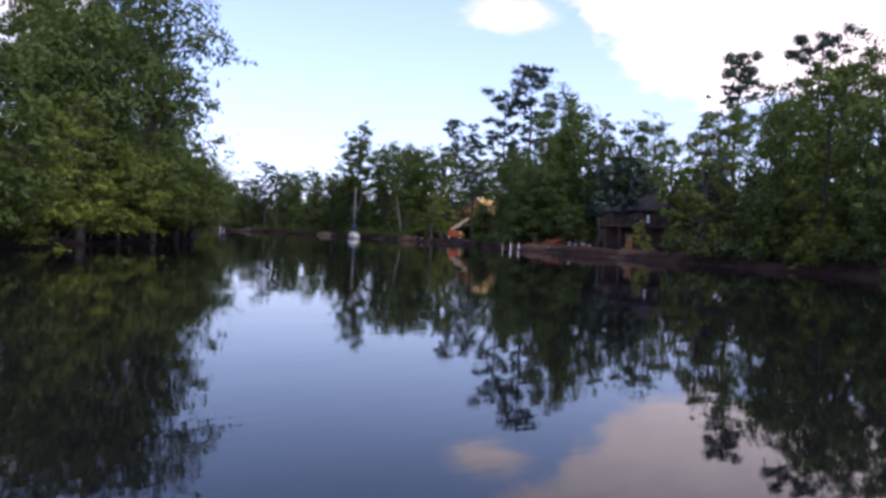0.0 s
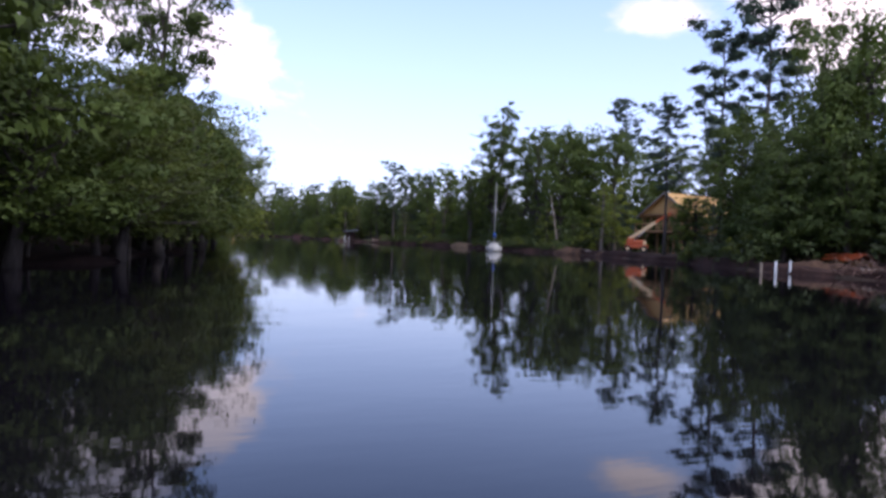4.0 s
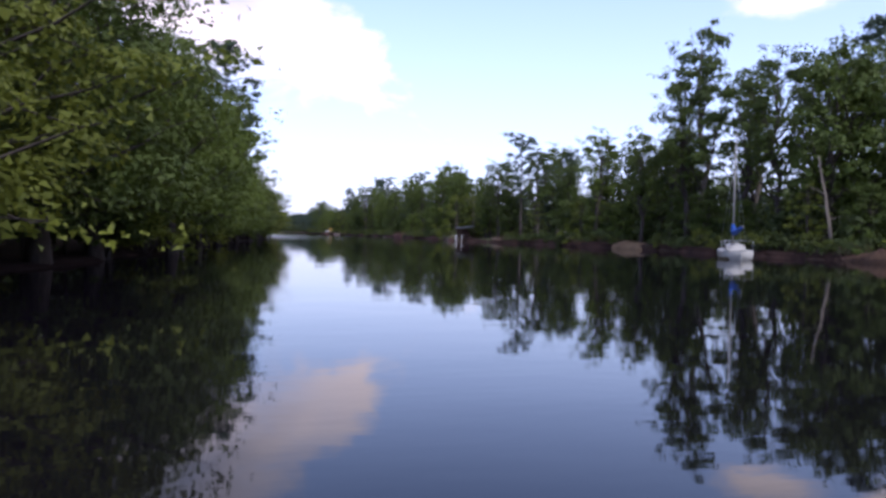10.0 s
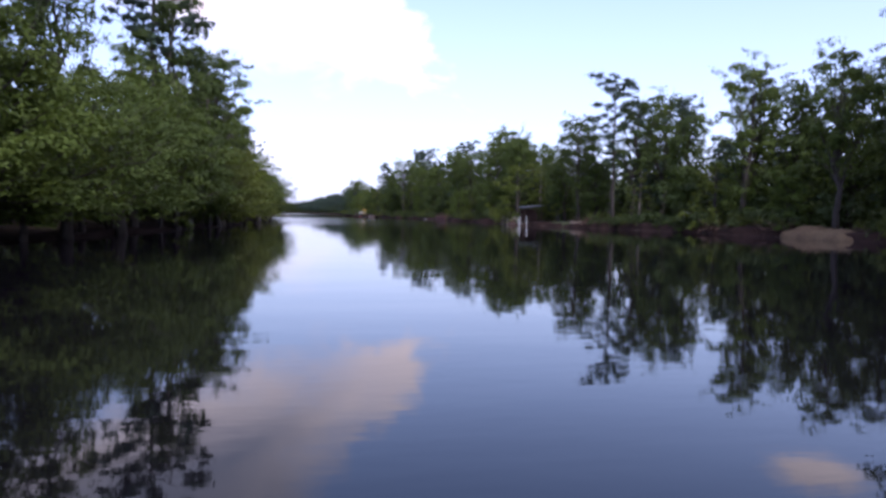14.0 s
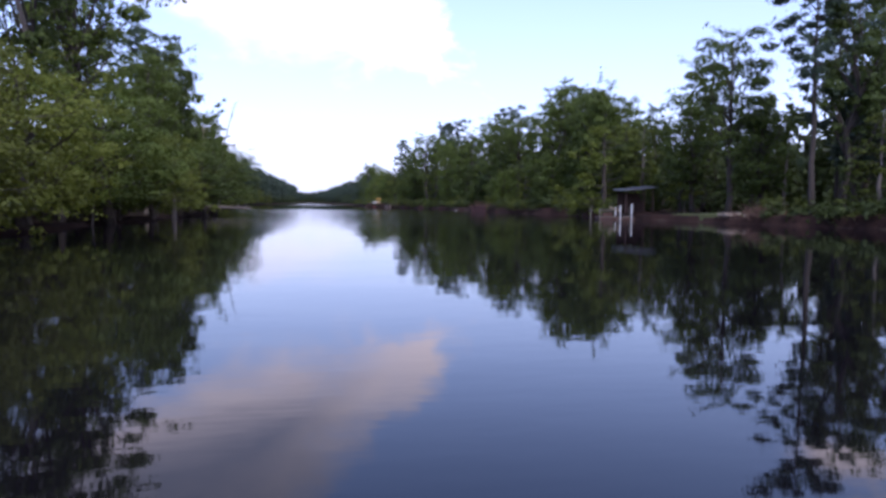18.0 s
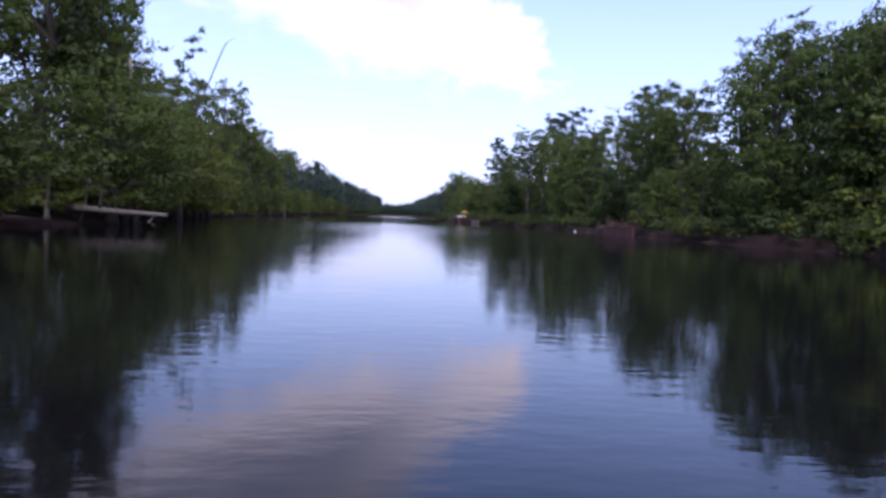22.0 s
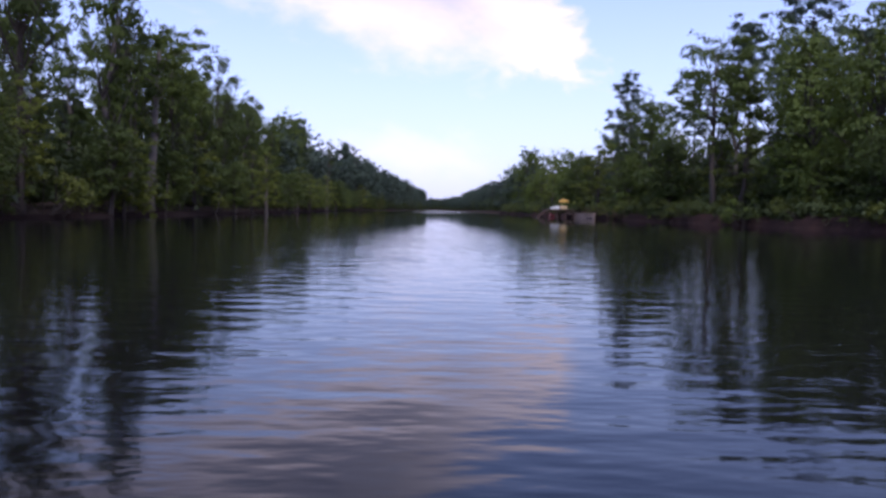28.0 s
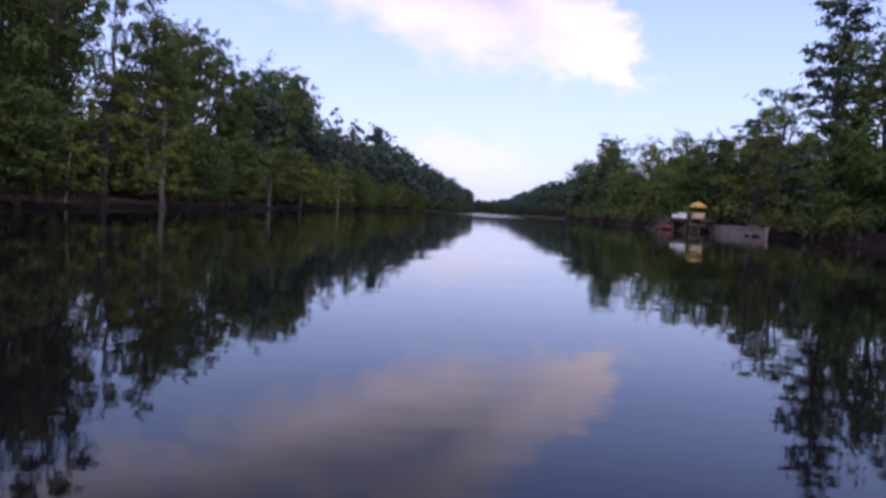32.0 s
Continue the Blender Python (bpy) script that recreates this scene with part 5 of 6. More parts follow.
def lift(m):
    """An orange boom lift on wheels, its boom raised towards the house."""
    t = thing("boom_lift", "orange boom lift parked on the bank beside the new house", "boom lift", m)
    chassis = Mesh().box(0, 0, 0.75, 3.0, 1.7, 0.45, bevel=0.08)
    part("chassis", chassis, ORANGE, t)
    for x in (-1.05, 1.05):
        for y in (-0.85, 0.85):
            w = part("wheel", Mesh().tube([(x, y - 0.17, 0.45), (x, y + 0.17, 0.45)], 0.45, 16), RUBBER, t, "black rubber tyre")
            part("rim", Mesh().tube([(x, y - 0.19, 0.45), (x, y + 0.19, 0.45)], 0.22, 12), TAN_PAINT, w)
    turret = part("turntable", Mesh().box(-0.15, 0, 1.30, 2.2, 1.4, 0.65, bevel=0.12), ORANGE, t)
    part("engine_cover", Mesh().box(-0.75, -0.45, 1.72, 0.9, 0.5, 0.35, bevel=0.08), ORANGE, turret)
    part("counterweight", Mesh().box(1.05, 0, 1.25, 0.45, 1.3, 0.6, bevel=0.1), TAN_PAINT, turret)
    boom = part("boom", Mesh().beam((-1.0, 0, 1.75), (2.4, 0.2, 4.15), 0.36, 0.42), TAN_PAINT, t, "cream telescopic boom")
    part("inner_boom", Mesh().beam((2.4, 0.2, 4.15), (4.2, 0.3, 5.4), 0.24, 0.28), ORANGE, boom)
    part("lift_cylinder", Mesh().tube([(-0.4, 0, 1.5), (1.1, 0.1, 2.95)], 0.09, 8), STEEL, boom)
    basket = Mesh()
    for z in (5.0, 5.5, 6.0):
        basket.tube([(4.2, -0.6, z), (5.0, -0.6, z), (5.0, 1.2, z), (4.2, 1.2, z), (4.2, -0.6, z)], 0.025, 5)
    for x, y in ((4.2, -0.6), (5.0, -0.6), (5.0, 1.2), (4.2, 1.2)):
        basket.tube([(x, y, 5.0), (x, y, 6.0)], 0.025, 5)
    basket.box(4.6, 0.3, 4.98, 0.85, 1.85, 0.05)
    part("basket", basket, ORANGE, boom)
    return t


lift(at(1.9, 116.3, -8) @ Matrix.Diagonal((0.86, 0.86, 0.86, 1)))


def new_house(m):
    """A house in the framing: open ground floor on posts, upper floor of studs, plywood gable and roof sheathing."""
    t = thing("house", "unfinished timber house with bare plywood roof and open framing", "house", m)
    W, L, Z1, Z2, ZP = 6.4, 8.4, 2.45, 4.7, 7.4
    for i, x in enumerate((-W / 2, -W / 6, W / 6, W / 2)):
        for y in (0.0, L / 2, L):
            part("post", Mesh().box(x, y, Z1 / 2 - 0.2, 0.2, 0.2, Z1 + 0.4, bevel=0.02), LUMBER, t)
    part("floor_deck", Mesh().box(0, L / 2 - 0.4, Z1 + 0.12, W + 0.3, L + 1.4, 0.24, bevel=0.02), LUMBER, t)
    for x in (-W / 2, W / 2):
        for k in range(9):
            part("stud", Mesh().box(x, k * L / 8, (Z1 + Z2) / 2 + 0.1, 0.09, 0.10, Z2 - Z1 - 0.2), LUMBER, t)
        part("top_plate", Mesh().box(x, L / 2, Z2 + 0.05, 0.12, L, 0.12), LUMBER, t)
    for k in range(8):
        x = -W / 2 + (k + 0.5) * W / 8
        part("stud", Mesh().box(x, 0, (Z1 + Z2) / 2 + 0.1, 0.10, 0.09, Z2 - Z1 - 0.2), LUMBER, t)
    part("header", Mesh().box(0, -0.02, Z2 + 0.05, W, 0.14, 0.22), LUMBER, t)
    part("back_wall", Mesh().box(0, L, (Z1 + Z2) / 2 + 0.1, W, 0.05, Z2 - Z1 - 0.2), PLY, t)
    part("side_panel", Mesh().box(W / 2 - 0.08, L * 0.62, (Z1 + Z2) / 2 + 0.1, 0.03, L * 0.55, Z2 - Z1 - 0.2), PLY, t)
    gable = Mesh()
    for y in (-0.02, 0.02):
        gable.add([(-W / 2, y, Z2 + 0.1), (W / 2, y, Z2 + 0.1), (0, y, ZP)], [(0, 1, 2)])
    gable.add([(-W / 2, -0.02, Z2 + 0.1), (W / 2, -0.02, Z2 + 0.1), (W / 2, 0.02, Z2 + 0.1), (-W / 2, 0.02, Z2 + 0.1)], [(0, 1, 2, 3)])
    part("gable_wall", gable, PLY, t, "bare plywood gable")
    # roof sheathing: sheets laid with narrow gaps
    for side in (-1, 1):
        for row in range(3):
            for col in range(4):
                u0, u1 = row / 3 + 0.006, (row + 1) / 3 - 0.006
                y0, y1 = -0.5 + col * (L + 1.0) / 4 + 0.01, -0.5 + (col + 1) * (L + 1.0) / 4 - 0.01
                e = W / 2 + 0.45
                ze = Z2 - 0.25
                a = [(side * e * (1 - u), y, ze + (ZP + 0.06 - ze) * u + 0.03 * k) for k in (0, 1) for u, y in ((u0, y0), (u1, y0), (u1, y1), (u0, y1))]
                part("roof_panel", Mesh().add(a, [(3, 2, 1, 0), (4, 5, 6, 7), (0, 1, 5, 4), (1, 2, 6, 5), (2, 3, 7, 6), (3, 0, 4, 7)]), PLY, t)
    for side in (-1, 1):
        part("barge_board", Mesh().beam((side * (W / 2 + 0.45), -0.53, Z2 - 0.28), (0, -0.53, ZP + 0.02), 0.05, 0.22), OLDWOOD, t)
        for k in range(7):
            y = 0.2 + k * (L - 0.4) / 6
            part("rafter", Mesh().beam((side * (W / 2 + 0.4), y, Z2 - 0.32), (0, y, ZP - 0.10), 0.06, 0.18), LUMBER, t)
    part("porch_rail", Mesh().box(0, -1.05, Z1 + 1.05, W + 0.2, 0.09, 0.12), LUMBER, t)
    for k in range(5):
        part("porch_post", Mesh().box(-W / 2 + k * W / 4, -1.05, Z1 + 0.6, 0.1, 0.1, 0.95), LUMBER, t)
    part("brace", Mesh().beam((-W / 2, -0.6, 0.1), (-W / 2 + 1.6, -0.6, Z1), 0.12), LUMBER, t)
    part("ladder_plank", Mesh().beam((W / 2 + 0.2, -1.6, 0.0), (W / 2 - 0.4, -1.2, Z1 + 0.3), 0.28, 0.05), LUMBER, t)
    return t


new_house(at(5.5, 119.95, -46, z=0.75) @ Matrix.Diagonal((1.15, 1.15, 0.96, 1)))


def lodge(m):
    """A brown two-storey lodge with two hipped roofs, a deck with rails and a brick pier."""
    t = thing("lodge", "brown timber lodge with dark hipped roofs and a railed deck", "house", m)
    for x, w, d, zp, z0 in ((-3.0, 3.8, 4.4, 5.3, 3.9), (1.8, 5.4, 5.6, 6.0, 4.1)):
        wall = Mesh().box(x, 2.0, z0 / 2 + 0.0, w, d, z0, bevel=0.03)
        part("wall", wall, BROWNWOOD, t)
        e = 0.7
        x0, x1, y0, y1 = x - w / 2 - e, x + w / 2 + e, 2.0 - d / 2 - e, 2.0 + d / 2 + e
        roof = Mesh()
        rx = max(0.2, (w - d) / 2 + 0.4)
        pts = [(x0, y0, z0 - 0.1), (x1, y0, z0 - 0.1), (x1, y1, z0 - 0.1), (x0, y1, z0 - 0.1), (x - rx, 2.0, zp), (x + rx, 2.0, zp), (x0, y0, z0 - 0.28), (x1, y0, z0 - 0.28), (x1, y1, z0 - 0.28), (x0, y1, z0 - 0.28)]
        roof.add(pts, [(0, 1, 5, 4), (1, 2, 5), (2, 3, 4, 5), (3, 0, 4), (0, 6, 7, 1), (1, 7, 8, 2), (2, 8, 9, 3), (3, 9, 6, 0), (9, 8, 7, 6)])
        rf = part("roof", roof, ROOF, t, "dark shingled hipped roof")
        for k in range(1, 7):
            u = k / 7
            part("shingle_course", Mesh().beam((x0 + (x - rx - x0) * u, y0 + (2.0 - y0) * u, z0 - 0.09 + (zp - z0 + 0.1) * u), (x1 + (x + rx - x1) * u, y0 + (2.0 - y0) * u, z0 - 0.09 + (zp - z0 + 0.1) * u), 0.12, 0.035), ROOF, rf)
        for k in (-0.28, 0.28):
            win = part("window", Mesh().box(x + k * w, 2.0 - d / 2 - 0.02, 3.0, 0.8, 0.06, 1.0, bevel=0.02), BROWNWOOD, t)
            part("pane", Mesh().box(x + k * w, 2.0 - d / 2 - 0.06, 3.0, 0.64, 0.02, 0.84), GLASS, win, "dark window glass")
    part("chimney", Mesh().box(-2.4, 2.6, 5.2, 0.6, 0.6, 1.3, bevel=0.03), BRICK, t)
    part("deck", Mesh().box(0, -1.4, 2.2, 9.4, 2.2, 0.16, bevel=0.02), BROWNWOOD, t)
    for z in (2.6, 2.9, 3.2):
        part("deck_rail", Mesh().box(0, -2.45, z, 9.4, 0.06, 0.07), BROWNWOOD, t)
    for k in range(9):
        part("rail_post", Mesh().box(-4.6 + k * 1.15, -2.45, 2.75, 0.09, 0.09, 1.1), BROWNWOOD, t)
    for k in range(5):
        part("deck_post", Mesh().box(-4.4 + k * 2.2, -2.3, 1.0, 0.18, 0.18, 2.4), BROWNWOOD, t)
    pier = part("brick_pier", Mesh().box(-0.6, -2.9, 0.5, 0.9, 0.7, 1.3, bevel=0.02), BRICK, t, "red brick pier with a pale cap")
    part("cap", Mesh().box(-0.6, -2.9, 1.2, 1.1, 0.9, 0.12, bevel=0.02), DEAD, pier)
    part("cloth", Mesh().box(1.9, -2.52, 2.95, 0.35, 0.04, 0.75, bevel=0.01), WHITE, t, "white towel hung over the rail")
    return t


lodge(at(19.3, 70.5, -24, z=0.85) @ Matrix.Diagonal((0.66, 0.7, 0.96, 1)))


def tarp_stack(m):
    t = thing("lumber_stack", "lumber stack under a rumpled orange tarpaulin", "lumber stack", m)
    for k in range(4):
        part("board", Mesh().box(0, -0.45 + 0.3 * k, 0.25, 2.6, 0.26, 0.3, bevel=0.01), LUMBER, t)
    rng = np.random.default_rng(5)
    pts = [(-1.5 + 3.0 * i / 8, -0.9 + 1.8 * j / 5, 0.95 - 0.55 * abs(j - 2.5) / 2.5 + rng.normal() * 0.06) for j in range(6) for i in range(9)]
    tm = Mesh().add(pts, [(j * 9 + i, j * 9 + i + 1, j * 9 + i + 10, j * 9 + i + 9) for j in range(5) for i in range(8)], True)
    part("tarpaulin", tm, ORANGE, t, "orange tarpaulin")


tarp_stack(at(12.6, 79.5, -70))

bucket_mesh = Mesh().lathe([(0.0, 0.0), (0.15, 0.0), (0.18, 0.45), (0.20, 0.46), (0.20, 0.50), (0.17, 0.50), (0.15, 0.06), (0.0, 0.06)], 12).data("bucket", WHITE)
for i, (x, y) in enumerate([(13.4, 71.6), (14.0, 70.6), (14.4, 69.6), (13.0, 72.8)]):
    ob = new("bucket", bucket_mesh)
    ob.matrix_basis = Matrix.Translation((x, y, gz(x, y) - 0.01)) @ Matrix.Diagonal((1, 1, 0.9 + 0.2 * (i % 2), 1))
    tagged(ob, "white plastic bucket standing on the bank", "bucket", group="white buckets below the lodge")


def plank_deck(t, x0, x1, y0, y1, z, mat, n, name="plank"):
    """Planks across a frame, each one by itself."""
    w = (x1 - x0) / n
    pm = Mesh().box(0, 0, 0, w - 0.015, y1 - y0, 0.045, bevel=0.008).data(name, mat)
    for k in range(n):
        p = part(name, pm, mat, t)
        p.matrix_basis = Matrix.Translation((x0 + (k + 0.5) * w, (y0 + y1) / 2, z + 0.004 * (k % 3)))


def boat_dock(m):
    t = thing("dock", "small weathered wooden dock with white posts and rail", "dock", m)
    part("float", Mesh().box(0, 0, 0.10, 4.8, 2.0, 0.34, bevel=0.05), BROWNWOOD, t)
    plank_deck(t, -2.4, 2.4, -1.0, 1.0, 0.30, OLDWOOD, 26)
    for x, y, h in ((0.4, -1.05, 1.55), (1.9, -1.05, 1.65), (0.4, 1.05, 1.3)):
        post = Mesh().lathe([(0.0, -1.6), (0.075, -1.6), (0.075, h - 0.04), (0.05, h), (0.0, h)], 10, (x, y, 0))
        part("white_post", post, WHITE, t, "white painted mooring post")
    for x, y, h in ((-2.3, -1.0, 1.1), (-2.9, 1.2, 1.4), (2.3, 1.0, 1.3)):
        part("post", Mesh().box(x, y, h / 2 - 0.5, 0.12, 0.12, h + 1.0, bevel=0.01), OLDWOOD, t)
    part("leaning_board", Mesh().beam((-1.1, -0.9, 1.35), (0.4, -1.0, 0.9), 0.05, 0.18), DEAD, t)
    part("rail", Mesh().beam((-2.3, -1.0, 1.0), (-0.6, -1.0, 1.0), 0.06, 0.1), OLDWOOD, t)
    part("bench", Mesh().box(-0.9, 0.4, 0.55, 1.3, 0.4, 0.4, bevel=0.03), BROWNWOOD, t)
    return t


def lean_to(m):
    t = thing("boat_shed", "open shed with a flat tin roof on thin posts", "shed", m)
    for x in (-1.8, 0.6, 1.8):
        for y in (-1.1, 1.1):
            part("post", Mesh().box(x, y, 1.0, 0.12, 0.12, 2.4, bevel=0.01), BROWNWOOD, t)
    roof = part("roof", Mesh().box(0, 0, 2.32, 4.6, 3.0, 0.05, tilt=(2, -4, 0)), TIN, t, "pale tin roof")
    for k in range(12):
        part("roof_rib", Mesh().box(-2.1 + k * 0.38, 0, 2.36 + (-2.1 + k * 0.38) * math.tan(radians(4)), 0.04, 3.0, 0.04, tilt=(2, -4, 0)), TIN, roof)
    part("back_wall", Mesh().box(0, 1.1, 1.1, 3.6, 0.05, 1.7), BROWNWOOD, t)
    part("beam", Mesh().beam((-2.0, -1.1, 2.14), (2.0, -1.1, 2.40), 0.1, 0.16), BROWNWOOD, t)
    return t


boat_dock(Matrix.Translation((-58.45, 183.47, 0.0)) @ Matrix.Rotation(radians(29.4), 4, "Z") @ Matrix.Diagonal((0.6, 0.6, 0.75, 1)))
lean_to(at(-57.37, 185.9, 39.6, z=0.2) @ Matrix.Diagonal((0.66, 0.66, 1.0, 1)))


def yard_light(m, h):
    t = thing("yard_light", "small white globe light on a thin post", "lamp", m)
    part("pole", Mesh().tube([(0, 0, -0.2), (0, 0, h)], 0.035, 7), OLDWOOD, t)
    part("globe", Mesh().lathe([(0.0, h - 0.02), (0.1, h + 0.03), (0.14, h + 0.14), (0.1, h + 0.25), (0.0, h + 0.29)], 10), WHITE, t)


yard_light(at(-53.6, 186.6), 2.9)


def white_cabinet(m):
    t = thing("sign_board", "white board on posts among the bank trees", "sign", m)
    part("board", Mesh().box(0, 0, 1.0, 0.75, 0.08, 0.95, bevel=0.02), WHITE, t)
    for x in (-0.28, 0.28):
        part("post", Mesh().box(x, 0.07, 0.5, 0.08, 0.06, 1.3), OLDWOOD, t)
    part("dark_panel", Mesh().box(0.05, -0.045, 1.0, 0.22, 0.02, 0.4), GLASS, t)


white_cabinet(at(-36.2, 169.4, 30))


def pavilion(m):
    t = thing("pavilion", "small grey cabin with pale window trim behind the bank", "cabin", m)
    part("wall", Mesh().box(0, 0, 1.2, 3.2, 2.6, 2.6, bevel=0.03), OLDWOOD, t)
    roof = Mesh()
    roof.add([(-2.0, -1.7, 2.45), (2.0, -1.7, 2.45), (2.0, 1.7, 2.45), (-2.0, 1.7, 2.45), (-2.0, 0, 3.5), (2.0, 0, 3.5)], [(0, 1, 5, 4), (2, 3, 4, 5), (1, 2, 5), (3, 0, 4), (3, 2, 1, 0)])
    part("roof", roof, ROOF, t)
    for x in (-0.6, 0.55):
        w = part("window", Mesh().box(x, -1.33, 1.5, 0.75, 0.08, 1.0, bevel=0.01), DEAD, t, "pale wooden window trim")
        part("pane", Mesh().box(x, -1.375, 1.5, 0.5, 0.02, 0.75), GLASS, w)


pavilion(at(-93.2, 238.6, 20, z=0.75) @ Matrix.Diagonal((0.8, 0.8, 0.8, 1)))


def plank_wall(x0, y0, x1, y1, h, label, n, mat=None):
    """A timber bulkhead: upright boards along the waterline with a cap."""
    t = thing("bulkhead", label, "bulkhead", Matrix.Identity(4))
    for k in range(n):
        u = (k + 0.5) / n
        x, y = x0 + (x1 - x0) * u, y0 + (y1 - y0) * u
        a = math.degrees(math.atan2(y1 - y0, x1 - x0))
        w = math.hypot(x1 - x0, y1 - y0) / n
        part("board", Mesh().box(x, y, h / 2 - 0.6 + 0.02 * math.sin(7 * k), w - 0.02, 0.07, h + 1.2, a), mat or BROWNWOOD, t)
    part("cap", Mesh().beam((x0, y0, h + 0.05), (x1, y1, h + 0.05), 0.22, 0.10), mat or BROWNWOOD, t)


plank_wall(-135.2, 275.0, -126.0, 263.8, 0.50, "pale timber bulkhead along the bank", 40, PALEWOOD)
plank_wall(-86.2, 218.4, -81.5, 212.3, 0.74, "reddish timber bulkhead with uneven boards", 22, REDWOOD)


def umbrella_deck(m):
    t = thing("river_deck", "raised wooden river deck on piles with stairs", "deck", m)
    for x in (-1.9, -0.6, 0.7, 1.9):
        for y in (-1.2, 1.2):
            part("pile", Mesh().tube([(x, y, -1.6), (x, y, 1.25)], 0.11, 8), BROWNWOOD, t)
    part("deck_frame", Mesh().box(0, 0, 1.22, 4.4, 3.0, 0.2, bevel=0.02), BROWNWOOD, t)
    plank_deck(t, -2.2, 2.2, -1.5, 1.5, 1.35, OLDWOOD, 24)
    for k in range(6):
        part("stair_tread", Mesh().box(-2.4 - k * 0.26, -0.9, 1.2 - k * 0.22, 0.28, 0.9, 0.05), OLDWOOD, t)
    for y in (-1.35, -0.45):
        part("stair_stringer", Mesh().beam((-2.2, y, 1.25), (-3.9, y, -0.15), 0.06, 0.22), BROWNWOOD, t)
    return t


def umbrella(m):
    t = thing("umbrella", "yellow canvas garden umbrella open over the river deck", "umbrella", m)
    part("pole", Mesh().tube([(0, 0, 0), (0, 0, 1.75)], 0.03, 7), ALU, t)
    part("foot", Mesh().lathe([(0.0, 0.0), (0.28, 0.0), (0.26, 0.06), (0.05, 0.10), (0.0, 0.10)], 14), OLDWOOD, t)
    seg = 8
    for k in range(seg):
        a0, a1 = 2 * math.pi * k / seg, 2 * math.pi * (k + 1) / seg
        rows = []
        for r, z in ((0.03, 1.85), (0.5, 1.74), (0.95, 1.55), (1.15, 1.42), (1.16, 1.24)):
            for u in (0, 0.5, 1):
                a = a0 + (a1 - a0) * u
                rows.append((math.cos(a) * r, math.sin(a) * r, z - 0.05 * math.sin(math.pi * u) * r))
        part("canopy_panel", Mesh().add(rows, [(3 * i + j, 3 * i + j + 1, 3 * i + j + 4, 3 * i + j + 3) for i in range(4) for j in range(2)], True), YELLOW, t)
    return t


umbrella_deck(Matrix.Translation((-133.6, 270.1, 0.0)) @ Matrix.Rotation(radians(46 + 360), 4, "Z") @ Matrix.Diagonal((0.78, 0.8, 0.70, 1)))
umbrella(Matrix.Translation((-132.5, 269.3, 1.0)) @ Matrix.Diagonal((0.55, 0.55, 0.66, 1)))


def cooler(x, y, z, sx, sy, sz, turn, mat, label):
    t = thing("storage_box", label, "box", Matrix.Translation((x, y, z)) @ Matrix.Rotation(radians(turn), 4, "Z"), group="boxes on the river deck")
    part("body", Mesh().box(0, 0, sz * 0.42, sx, sy, sz * 0.84, bevel=0.04), mat, t)
    part("lid", Mesh().box(0, 0, sz * 0.92, sx + 0.04, sy + 0.04, sz * 0.16, bevel=0.03), mat, t)


cooler(-134.3, 271.0, 0.985, 0.62, 0.45, 0.42, 30, WHITE, "white deck box beside the umbrella")
cooler(-132.2, 268.6, 0.985, 0.8, 0.5, 0.42, 40, TAN_PAINT, "cream cooler under the umbrella")
cooler(-134.7, 270.6, 0.985, 0.42, 0.4, 0.3, 10, WHITE, "small white cooler at the deck edge")


def kayak(m):
    t = thing("kayak", "red plastic kayak drawn up at the water's edge", "kayak", m)
    rows = []
    for y in np.linspace(-1.7, 1.7, 11):
        w = 0.34 * max(0.04, 1 - (abs(y) / 1.75) ** 2.2)
        rows += [(-w, y, 0.26 + 0.05 * abs(y) / 1.7), (-w * 0.8, y, 0.04), (0, y, 0.0), (w * 0.8, y, 0.04), (w, y, 0.26 + 0.05 * abs(y) / 1.7), (0, y, 0.32 + 0.03 * abs(y) / 1.7)]
    hull = Mesh().add(rows, [(6 * i + k, 6 * i + (k + 1) % 6, 6 * i + 6 + (k + 1) % 6, 6 * i + 6 + k) for i in range(10) for k in range(6)], True)
    part("hull", hull, RED, t)
    part("seat", Mesh().box(0, -0.2, 0.36, 0.36, 0.42, 0.10, bevel=0.04), RUBBER, t)


kayak(Matrix.Translation((-138.0, 276.6, 0.02)) @ Matrix.Rotation(radians(38), 4, "Z"))

jug = Mesh().lathe([(0.0, 0.0), (0.12, 0.0), (0.13, 0.25), (0.05, 0.34), (0.04, 0.40), (0.0, 0.40)], 10).data("jug", WHITE)
for x, y, z in ((-92.9, 227.6, None), (-101.5, 186.2, None)):
    ob = new("jug", jug)
    ob.matrix_basis = Matrix.Translation((x, y, gz(x, y) if z is None else z))
    tagged(ob, "white plastic jug abandoned at the water's edge", "jug", group="white jugs by the water")


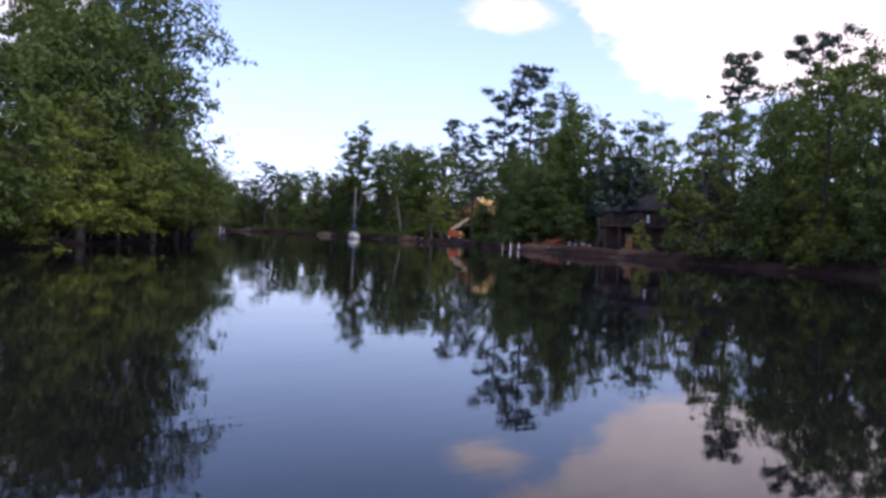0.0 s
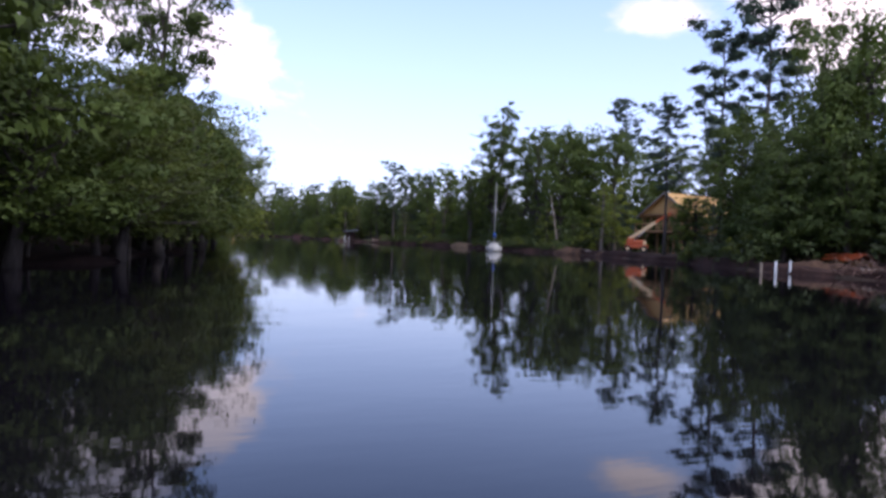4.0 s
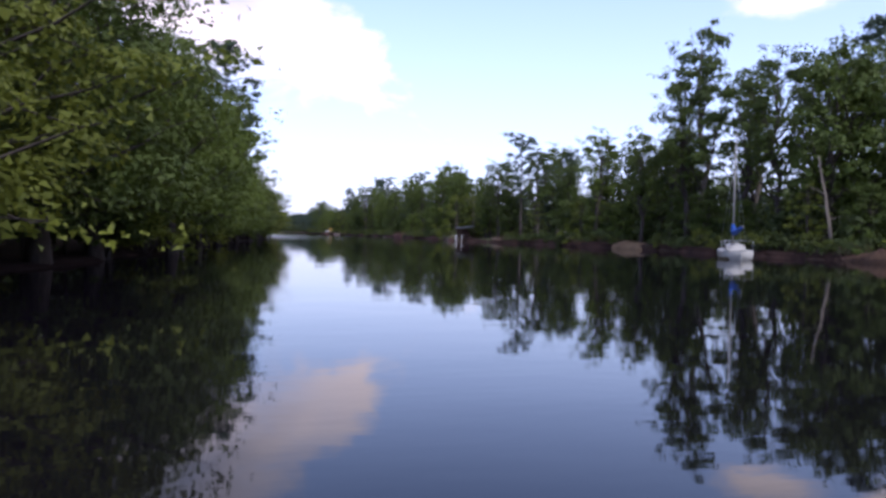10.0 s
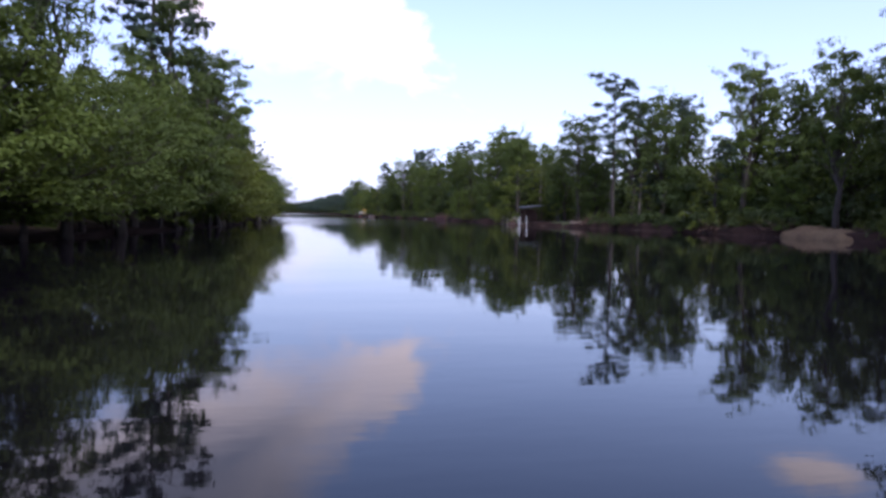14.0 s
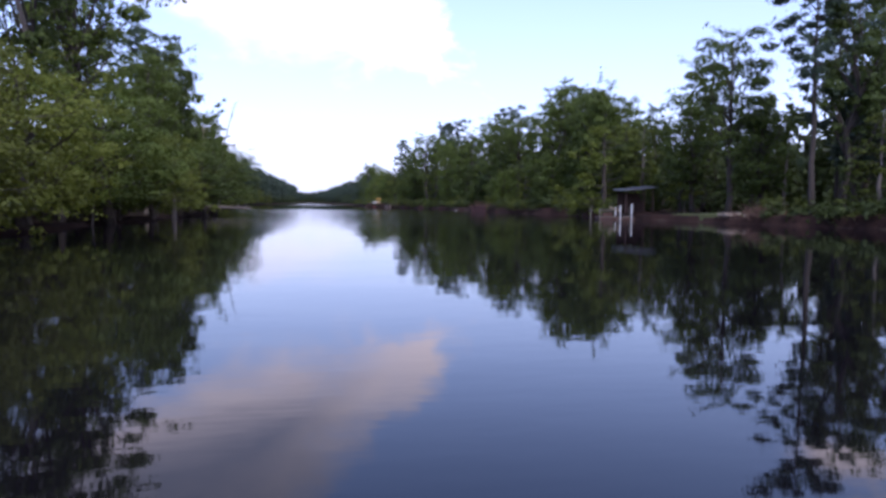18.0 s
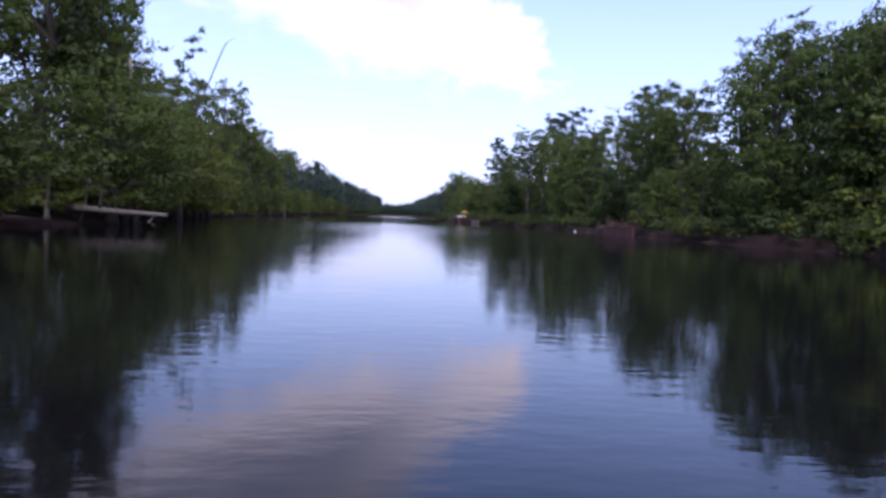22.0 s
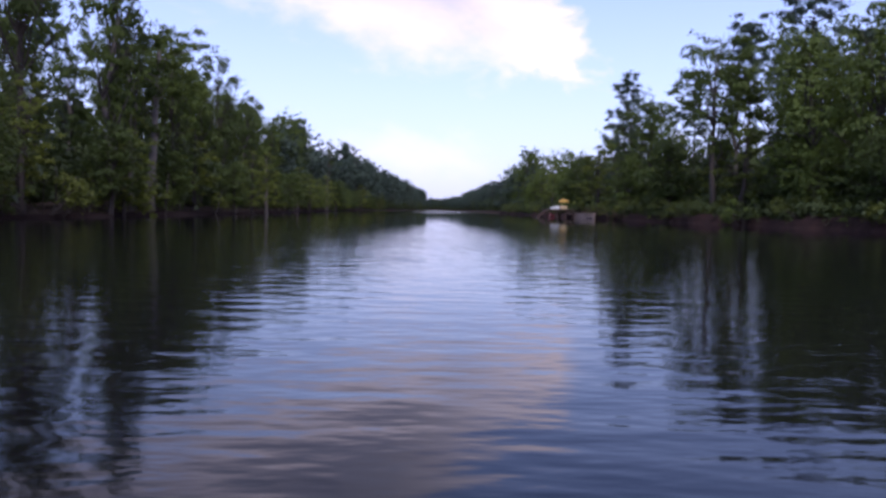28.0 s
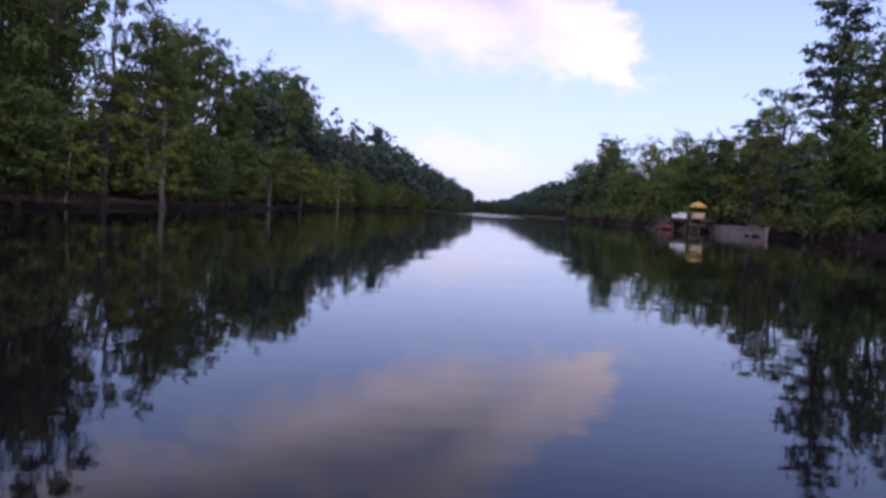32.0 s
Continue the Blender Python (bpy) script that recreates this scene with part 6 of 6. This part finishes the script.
def bare_stems():
    """Thin pale stems of the flooded bank thicket, rising straight from the dark waterline."""
    rng = np.random.default_rng(61)
    stock = []
    for k in range(4):
        way = wander(rng, (0, 0, -0.6), (rng.normal() * 0.35, rng.normal() * 0.35, 4.2), 5, 0.06)
        stock.append(Mesh().tube(way, [0.085, 0.06, 0.05, 0.045, 0.035, 0.02], 6).data("bare_stem", BARK_PALE if k % 2 else BARK))
    s = 435.0
    while s < 745:
        x, y = inland(LEFT, -1, s, rng.uniform(-0.4, 1.2))
        ob = new("bare_stem", stock[int(rng.integers(4))])
        h = rng.uniform(0.25, 0.75)
        ob.matrix_basis = Matrix.Translation((x, y, min(gz(x, y), 0.2))) @ Matrix.Rotation(rng.uniform(0, 6.28), 4, "Z") @ Matrix.Rotation(rng.normal() * 0.08, 4, "X") @ Matrix.Diagonal((h ** 0.5, h ** 0.5, h, 1))
        tagged(ob, "thin pale bare stem rising from the dark waterline", "stem", group="bare stems along the flooded bank")
        s += rng.uniform(1.2, 6.5)


bare_stems()


def dead_shrub(x, y, seed):
    """A tangle of dead reddish twigs caught on the bank."""
    rng = np.random.default_rng(seed)
    t = Mesh()
    for k in range(46):
        a, r = rng.uniform(0, 2 * math.pi), rng.uniform(0.1, 1.5)
        p = Vector((math.cos(a) * r * 1.3, math.sin(a) * r * 0.7, rng.uniform(-0.1, 0.25)))
        q = p + Vector((rng.normal() * 0.8, rng.normal() * 0.5, rng.uniform(0.15, 1.1)))
        t.tube([p, p.lerp(q, 0.5) + Vector((rng.normal() * 0.12, rng.normal() * 0.12, rng.normal() * 0.08)), q], [0.035, 0.022, 0.006], 4, False)
    ob = part("dead_shrub", t, BRUSH)
    ob.matrix_basis = at(x, y, rng.uniform(0, 180))
    tagged(ob, "leafless reddish brown dead shrub tangled on the bank", "shrub", group="dead shrubs along the bank")


for k, (x, y) in enumerate([(-28.9, 157.6), (-33.6, 162.6), (-48.0, 177.6), (-82.2, 218.0), (-85.4, 221.7), (-88.0, 225.2), (-121.5, 260.4), (-127.0, 266.0), (10.5, 70.5), (-7.2, 123.8)]):
    dead_shrub(*ashore(x, y, 0.3), 90 + k)
